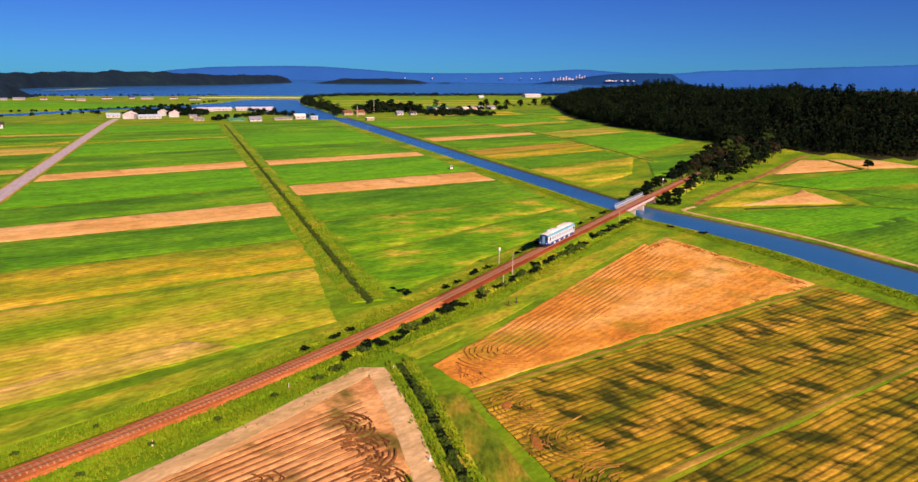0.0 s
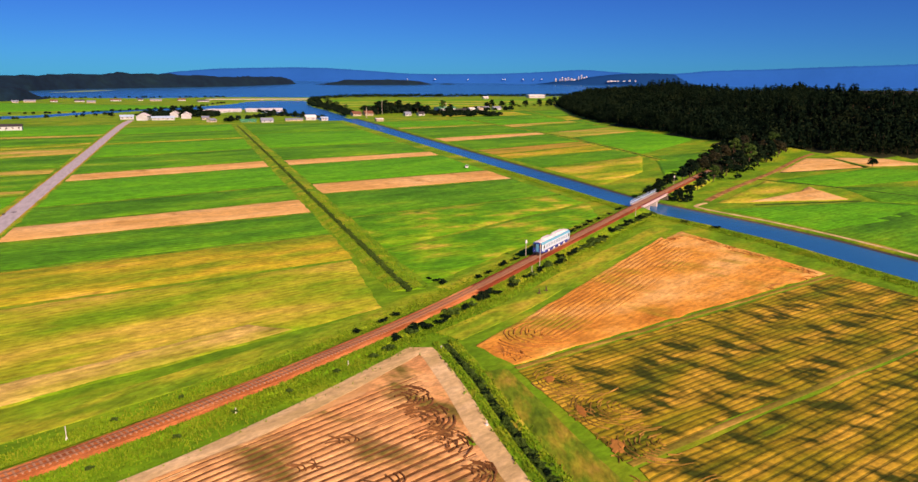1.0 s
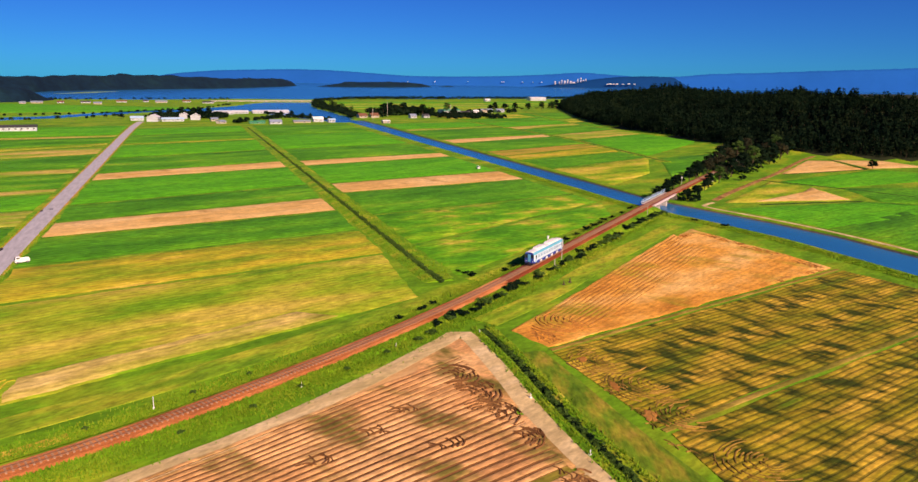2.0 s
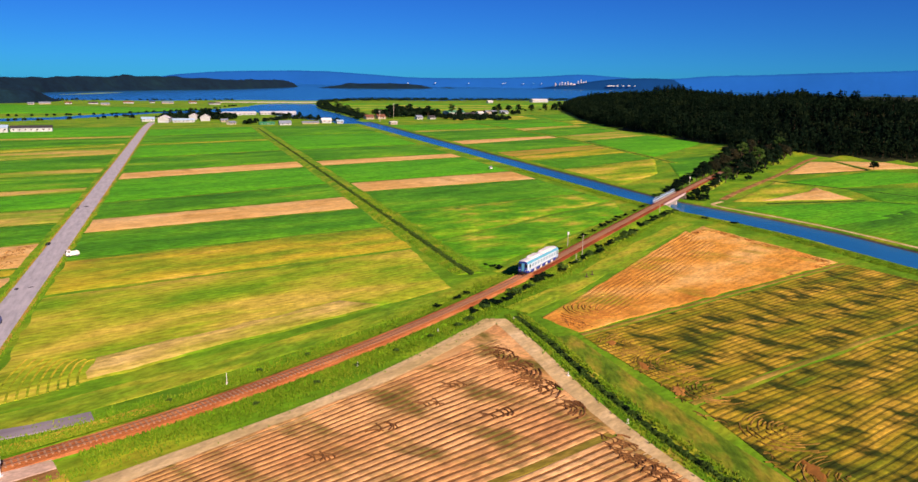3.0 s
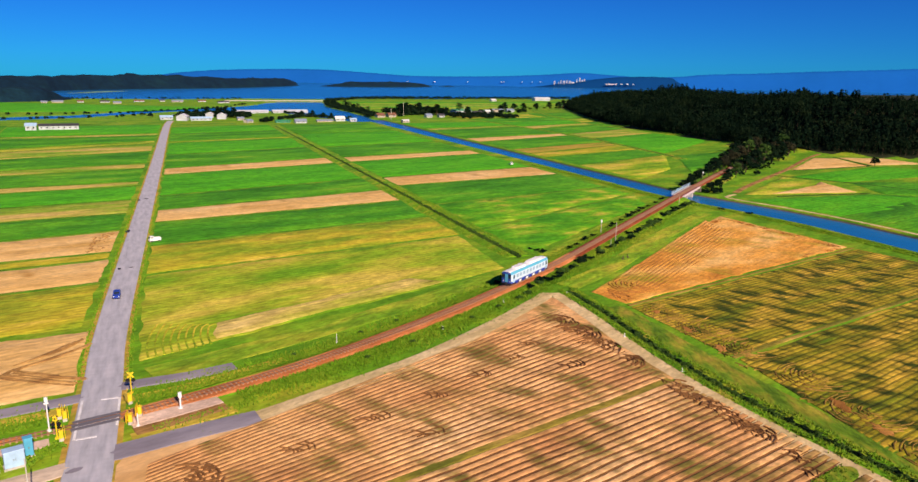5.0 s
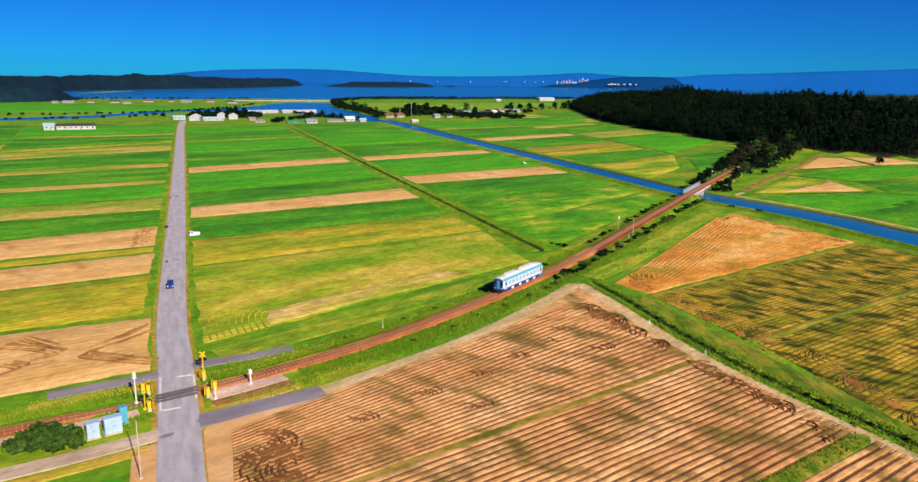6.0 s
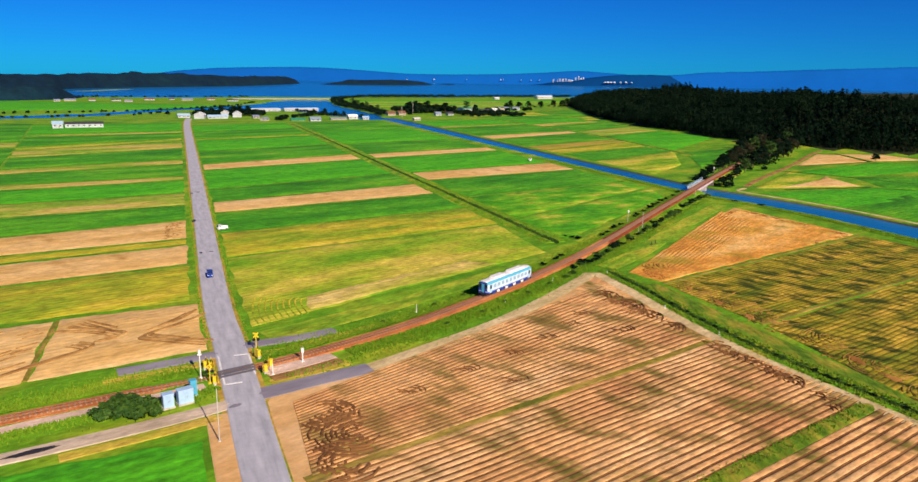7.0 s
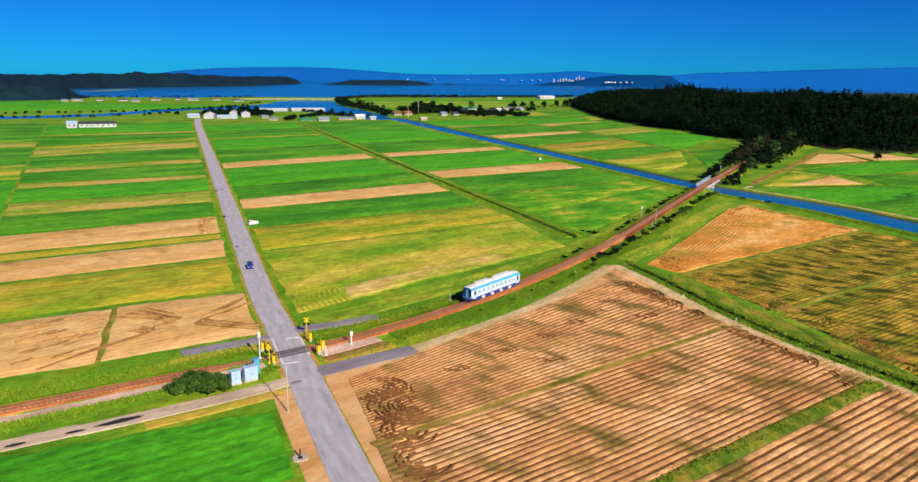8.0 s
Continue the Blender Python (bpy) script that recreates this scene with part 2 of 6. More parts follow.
# Row colours lowered: the furrows' shade is put into this tone.
M_ROWD = earth("shaded_stubble_furrow", [(0.3, (0.05, 0.08, 0.008)), (0.5, (0.16, 0.15, 0.015)), (0.7, (0.28, 0.20, 0.03))], 5, 4.5, 12, 1.5, spot=(0.025, 0.04, 0.005), spot_size=3.4, spot_lo=0.48)
M_BROWN = earth("orange_brown_stubble", [(0.3, (0.50, 0.19, 0.025)), (0.48, (0.74, 0.36, 0.065)), (0.66, (0.86, 0.54, 0.18))], 15, 2.4, 24, 1.2, rows=1.75, row_depth=0.06, spot=(0.36, 0.30, 0.03), spot_size=11, spot_lo=0.56, grain=0.45)
M_GRASS = earth("verge_grass", [(0.3, (0.05, 0.20, 0.008)), (0.48, (0.12, 0.32, 0.012)), (0.62, (0.30, 0.37, 0.025)), (0.76, (0.60, 0.44, 0.08))], 5, 4, 30, 1.2, bump=0.5, grain=0.45)
M_LANE = earth("pale_gravel_lane", [(0.3, (0.40, 0.32, 0.23)), (0.5, (0.55, 0.45, 0.34)), (0.7, (0.65, 0.54, 0.42))], 4, 5, 10, 1.4, grain=0.3)
M_DIRT = earth("pale_dirt_track", [(0.3, (0.42, 0.34, 0.15)), (0.5, (0.60, 0.47, 0.24)), (0.7, (0.70, 0.57, 0.33))], 4, 5, 24, 1.4, grain=0.35)
M_ORANGE = earth("bare_orange_earth", [(0.3, (0.55, 0.30, 0.10)), (0.5, (0.68, 0.42, 0.18)), (0.7, (0.74, 0.50, 0.26))], 6, 3, 20, 1.4, grain=0.2)
M_ASPHALT = earth("worn_asphalt", [(0.3, (0.33, 0.35, 0.40)), (0.5, (0.42, 0.44, 0.50)), (0.7, (0.50, 0.51, 0.57))], 7, 0.15, 0, 1.2, grain=0.07, bump=0.03)
M_ASPHALT2 = earth("dark_lane_asphalt", [(0.3, (0.19, 0.18, 0.22)), (0.5, (0.25, 0.24, 0.29)), (0.7, (0.31, 0.30, 0.35))], 4, 3, 15, 1.5, grain=0.1, bump=0.03)
M_ASPHALT3 = earth("crossing_asphalt", [(0.3, (0.10, 0.10, 0.13)), (0.5, (0.14, 0.14, 0.17)), (0.7, (0.18, 0.18, 0.21))], 3, 3, 15, 2.0, grain=0.1, bump=0.03)
M_BALLAST = earth("rust_red_ballast", [(0.3, (0.34, 0.105, 0.035)), (0.5, (0.54, 0.19, 0.065)), (0.7, (0.70, 0.32, 0.13))], 3, 4, 30, 5.0, grain=0.4, bump=0.6)
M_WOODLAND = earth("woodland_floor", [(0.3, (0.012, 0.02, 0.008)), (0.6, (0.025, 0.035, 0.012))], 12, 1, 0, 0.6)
# Dark woods across the bay, blued so some haze is in the colour.
M_HILL = earth("haze_blue_woods", [(0.3, (0.001, 0.013, 0.030)), (0.5, (0.002, 0.018, 0.038)), (0.75, (0.004, 0.028, 0.040))], 60, 1.5, 0, 0.08, bump=0.3)
# Dark green for ditch lines, with their shade put into the colour.
M_DITCHSHADE = earth("shaded_ditch_bed", [(0.3, (0.012, 0.04, 0.006)), (0.5, (0.03, 0.08, 0.01)), (0.7, (0.06, 0.13, 0.015))], 3, 2, 90, 2.0)
# Distance haze is mixed into the blue of these two far colours.
M_FAR = plain("haze_blue_hills", (0.001, 0.10, 0.40), 1.0, size=900, wear=0.06, bump=0, spec=0)
M_CAPE = plain("haze_blue_cape", (0.001, 0.045, 0.17), 1.0, size=700, wear=0.1, bump=0, spec=0)
M_SAND = plain("pale_sand", (0.14, 0.26, 0.13), 0.95, size=20)
M_STEEL = plain("rail_steel", (0.36, 0.19, 0.11), 0.45, 0.6)
# Rustier eastern ballast, with the trackside shrubs' shade mixed into the maroon.
M_SHADEBALLAST = earth("rusty_shaded_ballast", [(0.3, (0.16, 0.035, 0.014)), (0.5, (0.26, 0.062, 0.024)), (0.7, (0.38, 0.12, 0.045))], 3, 4, 35, 5.0, grain=0.4, bump=0.6)
M_LEVEE = earth("grassy_levee", [(0.3, (0.03, 0.12, 0.008)), (0.5, (0.06, 0.18, 0.012)), (0.7, (0.16, 0.22, 0.02))], 5, 3, 14, 1.2, grain=0.4, bump=0.5)
M_DRYGRASS = earth("dry_yellow_grass", [(0.3, (0.22, 0.30, 0.02)), (0.5, (0.50, 0.40, 0.05)), (0.7, (0.68, 0.44, 0.10))], 4, 3, 14, 1.4, grain=0.45, bump=0.5)
M_SIDE = plain("pale_blue_white_paint", (0.60, 0.77, 0.92), 0.35, wear=0.08)
M_SLEEPER = plain("sleeper_concrete", (0.50, 0.30, 0.19), 0.9)
M_WHITE = plain("white_paint", (0.82, 0.84, 0.86), 0.4, wear=0.08)
M_LINE = plain("road_line_paint", (0.80, 0.82, 0.86), 0.7, wear=0.12)
M_YELLOW = plain("yellow_panel", (0.85, 0.62, 0.03), 0.5, wear=0.1)
M_BLACK = plain("black_paint", (0.015, 0.015, 0.018), 0.5)
M_BLUE = plain("deep_blue_paint", (0.02, 0.06, 0.38), 0.3, wear=0.08)
M_CYAN = plain("light_blue_paint", (0.08, 0.44, 0.66), 0.3, wear=0.08)
M_PALEBLUE = plain("pale_blue_paint", (0.40, 0.62, 0.86), 0.45, wear=0.1)
M_GLASS = plain("dark_window_glass", (0.02, 0.03, 0.05), 0.08, wear=0.05, spec=0.8)
# Pale pane colour holds the reflection on the railcar's windows.
M_PANE = plain("reflection_pale_glass", (0.34, 0.52, 0.72), 0.1, wear=0.05, spec=0.8)
M_GREY = plain("grey_metal", (0.32, 0.33, 0.35), 0.5, 0.5)
M_DARK = plain("dark_underframe", (0.03, 0.03, 0.035), 0.7)
M_CONC = plain("weathered_concrete", (0.55, 0.52, 0.48), 0.9)
M_RUST = plain("red_brown_girder", (0.26, 0.05, 0.03), 0.6)
M_PINK = plain("faded_pink_fascia", (0.72, 0.58, 0.58), 0.7)
M_BARK = plain("tree_bark", (0.10, 0.07, 0.045), 0.9, bump=0.5)
M_ROOF = plain("blue_grey_roof", (0.25, 0.32, 0.45), 0.6)
M_ROOFD = plain("dark_tile_roof", (0.06, 0.06, 0.07), 0.6)
M_ROOFB = plain("brown_tile_roof", (0.22, 0.10, 0.06), 0.6)
M_CREAM = plain("cream_wall", (0.52, 0.45, 0.35), 0.8)
M_TEAL = plain("green_sheet", (0.03, 0.30, 0.16), 0.5)
# Near-black leaf tones, set far darker than living foliage.
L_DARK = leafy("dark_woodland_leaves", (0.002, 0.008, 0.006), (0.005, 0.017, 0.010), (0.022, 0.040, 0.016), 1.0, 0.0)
L_BUSH = leafy("bush_leaves", (0.012, 0.045, 0.008), (0.03, 0.085, 0.012), (0.08, 0.16, 0.02))
# Soiled white wall, dimmed and blued: distance haze is in the paint.
M_WALL = plain("weathered_hazed_wall", (0.50, 0.55, 0.62), 0.7, wear=0.15, size=6)
M_BROWND = earth("brown_stubble_furrow", [(0.3, (0.28, 0.12, 0.025)), (0.5, (0.38, 0.17, 0.04)), (0.7, (0.48, 0.24, 0.06))], 10, 2, 32, 1.2)
M_DAPPLE = earth("green_rice_with_pale_patches", [(0.30, (0.039, 0.258, 0.009)), (0.46, (0.078, 0.370, 0.011)), (0.56, (0.179, 0.448, 0.016)), (0.65, (0.493, 0.493, 0.056)), (0.78, (0.694, 0.538, 0.134))], 11, 1.8, 14, 0.8, rows=2.0, row_depth=0.14, spot=(0.035, 0.19, 0.008), spot_size=5, spot_lo=0.63, grain=0.5)
# Trampled brown, deepened so the rut ridges' shade is partly in it.
M_TRAMPLED = earth("trampled_stubble", [(0.3, (0.20, 0.10, 0.035)), (0.5, (0.32, 0.18, 0.06)), (0.7, (0.46, 0.28, 0.10))], 3, 2, 20, 1.5, grain=0.45, bump=0.6)
# Dark stone; on the canal's east edge it paints the bank's shadow line.
M_STONE = plain("dark_bank_stone", (0.16, 0.15, 0.12), 0.9)
L_AUT = leafy("mixed_leaves", (0.005, 0.012, 0.005), (0.014, 0.02, 0.007), (0.045, 0.036, 0.012))
L_GRASS = leafy("tall_grass", (0.06, 0.19, 0.008), (0.12, 0.27, 0.012), (0.26, 0.33, 0.025))
M_GRAVEL = earth("pale_pink_gravel", [(0.3, (0.46, 0.33, 0.25)), (0.5, (0.64, 0.48, 0.38)), (0.7, (0.74, 0.58, 0.47))], 3, 3, 14, 2.5, grain=0.35)
M_EDGE = earth("yellow_green_grass", [(0.3, (0.07, 0.24, 0.01)), (0.48, (0.19, 0.35, 0.018)), (0.62, (0.40, 0.43, 0.035)), (0.76, (0.58, 0.46, 0.08))], 6, 4, 27, 1.1, grain=0.5, bump=0.5)
M_STRAW = earth("bleached_rice_straw", [(0.3, (0.22, 0.38, 0.025)), (0.44, (0.46, 0.46, 0.06)), (0.58, (0.68, 0.54, 0.14)), (0.74, (0.80, 0.62, 0.24))], 9, 4, 21, 1.0, rows=1.6, row_depth=0.12, grain=0.5)
M_RUTS = earth("churned_stubble", [(0.3, (0.10, 0.09, 0.015)), (0.5, (0.24, 0.15, 0.03)), (0.7, (0.40, 0.24, 0.06))], 3, 2, 20, 1.5, grain=0.5)
M_VERGE = earth("rough_olive_verge", [(0.3, (0.05, 0.14, 0.008)), (0.46, (0.12, 0.23, 0.014)), (0.6, (0.30, 0.29, 0.03)), (0.74, (0.44, 0.29, 0.07))], 3.5, 2.5, 70, 1.3, grain=0.5, bump=0.6)
M_FADED = earth("half_dried_rice", [(0.3, (0.10, 0.34, 0.014)), (0.46, (0.24, 0.40, 0.03)), (0.58, (0.52, 0.43, 0.09)), (0.72, (0.70, 0.48, 0.18))], 16, 5, 10, 0.9, rows=2.0, row_depth=0.12, grain=0.5)


def water_mat():
    ma, nt, b = node_mat("blue_water")
    L = nt.links.new
    geo = nt.nodes.new("ShaderNodeNewGeometry")
    n = nd(nt, "ShaderNodeTexNoise", Scale=0.7, Detail=5.0, Roughness=0.6)
    L(geo.outputs["Position"], n.inputs["Vector"])
    n2 = nd(nt, "ShaderNodeTexNoise", Scale=0.01, Detail=4.0)
    L(geo.outputs["Position"], n2.inputs["Vector"])
    L(ramp(nt, n2.outputs[0], [(0.35, (0.001, 0.125, 0.33)), (0.65, (0.0012, 0.165, 0.43))]), b.inputs["Base Color"])
    b.inputs["Roughness"].default_value = 0.24
    b.inputs["IOR"].default_value = 1.33
    bp = nd(nt, "ShaderNodeBump", Strength=0.3, Distance=0.2)
    L(n.outputs[0], bp.inputs["Height"])
    L(bp.outputs[0], b.inputs["Normal"])
    return ma


M_WATER = water_mat()


# ---- the lie of the land ----
WATER_Z = -0.9
TRACK = curve_points([(-330, -112, 0.45), (-230, -89, 0.45), (-190, -80.5, 0.45), (-148, -73.3, 0.35), (-123, -68.6, 0.15), (-103, -64.9, 0.1), (-84, -59.6, 0.45),
                      (-64, -52.3, 0.9), (-40, -39.8, 1.1), (-20, -27.6, 1.2), (1, -13.6, 1.3), (23, 2.5, 1.6), (47, 20.5, 2.0),
                      (81, 46, 2.4), (109, 67, 2.7), (133, 85.5, 2.7), (178, 120, 2.5), (226, 156, 2.2), (290, 205, 2.0), (350, 252, 2.0), (430, 316, 2.0)], 2.0)


def road_x(y):
    return -103.0 + 0.031 * max(y + 20, 0)


def ditch_x(y):
    return 0.0245 * y


CANAL_Y = [-600, -200, -30, 10, 38, 66, 90, 140, 250, 420, 560, 640]
CANAL_W = [112, 116, 120.5, 122.5, 119.5, 114.5, 113.5, 115.5, 118.5, 122.5, 126, 127]
CANAL_E = [136, 136, 140, 141.5, 138.5, 133, 128.5, 130.5, 133.5, 140, 146, 148]


def canal_w(y):
    return float(np.interp(y, CANAL_Y, CANAL_W))


def canal_e(y):
    return float(np.interp(y, CANAL_Y, CANAL_E))


# the forest's edge, from the sea side round to the south-east
WOOD = [(900, 1320), (640, 1050), (551, 903), (409, 601), (374, 489), (361, 424), (350, 342), (332, 262), (350, 226), (372, 178), (430, 110), (560, 0), (760, -150)]


def wood_depth(x, y):
    """How far a place lies inside the wood; negative outside."""
    best, sign = 1e9, -1.0
    for (ax, ay), (bx, by) in zip(WOOD, WOOD[1:]):
        dx, dy = bx - ax, by - ay
        t = min(1, max(0, ((x - ax) * dx + (y - ay) * dy) / (dx * dx + dy * dy)))
        d = math.hypot(x - ax - t * dx, y - ay - t * dy)
        if d < best:
            best, sign = d, (1.0 if dx * (y - ay) - dy * (x - ax) > 0 else -1.0)
    return best * sign


def ease(a, b, x):
    t = min(1, max(0, (x - a) / (b - a)))
    return t * t * (3 - 2 * t)


def hill(x, y):
    d = wood_depth(x, y)
    if d <= 0:
        return 0.0
    top = 32 - 15 * ease(500, 1000, y)
    return top * ease(-8, 85, d) * (0.85 + 0.3 * noise.noise(Vector((x / 90, y / 90, 0))))


def lagoon(x, y):
    """True where open water lies beyond the fields."""
    if y > 1330 + 0.14 * max(x, -300) + 18 * math.sin(x * 0.021):
        return True
    left = np.interp(y, [610, 660, 800, 900, 1000, 1130, 1190], [121, 100, 62, 45, 55, 78, 120])
    right = np.interp(y, [610, 680, 800, 980, 1100, 1190], [142, 148, 152, 158, 178, 196])
    if 600 < y < 1190 and left < x < right:
        return True
    mid = np.interp(x, [-420, -230, -182, -80, -10, 60], [640, 704, 733, 870, 900, 960])
    wide = np.interp(x, [-420, -230, -182, -80, -10, 60], [30, 32, 35, 38, 45, 100])
    return x < 75 and abs(y - mid) < wide


def build_ground():
    ys = [-600, -450, -330, -240] + list(range(-180, 100, 6)) + list(range(100, 420, 10)) + list(range(420, 1440, 9)) + [1500, 1700, 2100, 2800, 3600, 4400, 4900]
    west = [-4900, -3000, -1800, -1100, -800, -600, -480] + list(range(-420, 105, 12))
    east = [4, 9, 16, 26, 40] + [40 + 14 * i for i in range(1, 34)] + [560, 640, 740, 900, 1200, 1800, 3000, 4800]
    verts, faces, idx = [], [], []
    row = None
    for y in ys:
        cw, ce = canal_w(y), canal_e(y)
        xs = west + [cw - 5.0, cw - 2.6, cw - 0.6, cw + 0.8, ce - 0.15, ce + 0.15, ce + 1.2, ce + 3.0] + [ce + e for e in east]
        zs = []
        for i, x in enumerate(xs):
            k = i - len(west)
            if y > 640 and 0 <= k < 8:
                z = 0.0
            else:
                z = {1: 0.25, 2: -0.5, 3: -2.2, 4: -2.2, 5: -0.4, 6: 0.05}.get(k, 0.0)
            if k >= 8:
                z = hill(x, y)
            if lagoon(x, y):
                z = -2.5
            zs.append(z)
        now = list(range(len(verts), len(verts) + len(xs)))
        verts += [(x, y, z) for x, z in zip(xs, zs)]
        if row:
            for i in range(len(xs) - 1):
                faces.append((row[i], row[i + 1], now[i + 1], now[i]))
                xm, ym = xs[i] * 0.5 + xs[i + 1] * 0.5, y - 3
                k = i - len(west)
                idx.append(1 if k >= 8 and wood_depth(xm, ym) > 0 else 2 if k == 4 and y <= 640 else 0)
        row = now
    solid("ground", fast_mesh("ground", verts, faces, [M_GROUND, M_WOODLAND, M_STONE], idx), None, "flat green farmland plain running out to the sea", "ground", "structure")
    w = Mesh()
    n = 24
    for i in range(n):
        for j in range(n):
            a, b = -6000 + 12000 * i / n, -700 + 6700 * j / n
            c, d = a + 12000 / n, b + 6700 / n
            w.face([(a, b, WATER_Z), (c, b, WATER_Z), (c, d, WATER_Z), (a, d, WATER_Z)])
    solid("water", w, M_WATER, "calm deep blue canal and sea water", "water", "structure")


build_ground()


def ridge(name, label, pts, height, depth, material, seed, kind="structure"):
    """A long wooded rise: pts along its foot facing the fields, with a height for each."""
    verts, faces = [], []
    k = 10
    line = curve_points([(x, y, h) for (x, y), h in zip(pts, height)], 26 if depth < 900 else 70)
    for i, p in enumerate(line):
        end = min(1.0, i / 4, (len(line) - 1 - i) / 4)
        for j in range(k + 1):
            t = j / k
            prof = math.sin(math.pi * min(1, t * 1.25) ** 0.55) if t < 0.8 else 0.0
            prof = max(prof, 0)
            rough = 1.0 if depth != 240 else 0.15
            bump = 1 + rough * 0.16 * noise.noise(Vector((p.x / 45 + seed, p.y / 45 + t * 6, seed))) + rough * 0.10 * noise.noise(Vector((p.x / 14 + seed, t * 20, 3)))
            verts.append((p.x, p.y + depth * t, WATER_Z - 0.5 + max(0, p.z * prof * bump * end)))
    for i in range(len(line) - 1):
        for j in range(k):
            o = i * (k + 1) + j
            faces.append((o, o + 1, o + k + 2, o + k + 1))
    solid(name, fast_mesh(name, verts, faces, material), None, label, "hills", kind)


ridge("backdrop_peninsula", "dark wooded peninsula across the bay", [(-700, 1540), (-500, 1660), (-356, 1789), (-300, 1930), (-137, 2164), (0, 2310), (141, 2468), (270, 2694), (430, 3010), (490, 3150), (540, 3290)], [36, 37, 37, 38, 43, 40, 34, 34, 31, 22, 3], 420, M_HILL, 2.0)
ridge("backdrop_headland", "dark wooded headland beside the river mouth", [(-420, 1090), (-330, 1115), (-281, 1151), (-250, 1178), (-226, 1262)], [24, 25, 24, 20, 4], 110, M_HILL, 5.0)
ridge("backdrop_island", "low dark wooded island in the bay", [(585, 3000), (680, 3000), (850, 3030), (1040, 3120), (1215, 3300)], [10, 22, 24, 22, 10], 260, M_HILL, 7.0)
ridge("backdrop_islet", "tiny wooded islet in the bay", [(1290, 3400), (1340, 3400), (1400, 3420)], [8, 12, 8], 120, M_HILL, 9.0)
ridge("backdrop_far_hills", "mountain range in painted haze blue beyond the bay", [(-235, 4918), (-115, 4868), (6, 4817), (178, 4745), (350, 4673), (695, 4529), (902, 4443), (1108, 4356), (1246, 4299), (1384, 4241), (1590, 4155), (1900, 4025), (2107, 3939), (2262, 3874), (2417, 3809), (2572, 3744), (2762, 3665), (2968, 3578), (3175, 3492), (3450, 3377), (3795, 3233), (4139, 3089), (4484, 2944), (4828, 2800)], [14, 24, 45, 63, 74, 84, 84, 73, 65, 56, 54, 60, 70, 80, 91, 82, 71, 75, 94, 106, 124, 140, 156, 162], 240, M_FAR, 11.0)
ridge("backdrop_far_cape", "wooded cape in painted haze blue beyond the bay", [(2034, 3691), (2099, 3664), (2164, 3637), (2229, 3609), (2311, 3575), (2408, 3534), (2506, 3494), (2669, 3426), (2766, 3385), (2848, 3351), (2913, 3323)], [13, 20, 23, 26, 43, 58, 68, 73, 70, 57, 41], 240, M_CAPE, 13.0)
ridge("backdrop_spit", "pale sandy spit across the bay", [(-300, 1690), (-262, 1700), (-215, 1790), (-150, 1950)], [1.5, 2.5, 2.5, 1.5], 60, M_SAND, 17.0)


# ---- fields ----
def plot(name, quad, material, label, z=0.10, cells=(24, 8)):
    """A field as a low slab with an uneven top and sloping sides; quad: the corners in order round it."""
    a, b, c, d = [Vector((*p, 0)) for p in quad]
    nu, nv = cells
    verts, faces = [], []
    for i in range(nu + 1):
        for j in range(nv + 1):
            u, v = i / nu, j / nv
            p = (a * (1 - u) + b * u) * (1 - v) + (d * (1 - u) + c * u) * v
            edge = i in (0, nu) or j in (0, nv)
            n = noise.noise(Vector((p.x / 7, p.y / 7, 0)))
            if edge:
                p = p + Vector((noise.noise(Vector((p.x / 5, p.y / 5, 3))), noise.noise(Vector((p.x / 5, p.y / 5, 8))), 0)) * 0.9
            verts.append((p.x, p.y, -0.05 if edge else z + 0.03 * n))
    for i in range(nu):
        for j in range(nv):
            o = i * (nv + 1) + j
            faces.append((o, o + nv + 1, o + nv + 2, o + 1))
    # keep the rim narrow
    for i in range(nu + 1):
        for j in range(nv + 1):
            if (i in (1, nu - 1) or j in (1, nv - 1)) and 0 < i < nu and 0 < j < nv:
                ii = 0 if i == 1 else nu if i == nu - 1 else i
                jj = 0 if j == 1 else nv if j == nv - 1 else j
                e = Vector(verts[ii * (nv + 1) + jj])
                p = Vector(verts[i * (nv + 1) + j])
                q = e + (p - e).normalized() * 0.5
                verts[i * (nv + 1) + j] = (q.x, q.y, p.z)
    return solid(name, fast_mesh(name, verts, faces, material), None, label, "field", "structure")


RICE, BRIGHT, OCHRE, PALE, DRY, PATCHY = M_RICE, M_RICE2, M_OCHRE, M_PALE, M_TAN, M_MIX
SAY = {M_RICE: ("rice_field", "dense green rice field in faint rows"), M_RICE2: ("rice_field", "bright green rice field in faint rows"),
       M_OCHRE: ("rice_field", "ripening ochre and green rice field"), M_PALE: ("rice_field", "pale yellow-green rice field drying in patches"),
       M_TAN: ("stubble_field", "dry tan stubble field in a long strip"), M_MIX: ("stubble_field", "patchy green and orange stubble field"),
       M_DAPPLE: ("rice_field", "green rice field dappled with pale dry patches"), M_BROWN: ("stubble_field", "orange-brown harvested stubble field"), M_GROUND: ("meadow", "rough green meadow"), M_FADED: ("rice_field", "half-dried green and tan rice field")}


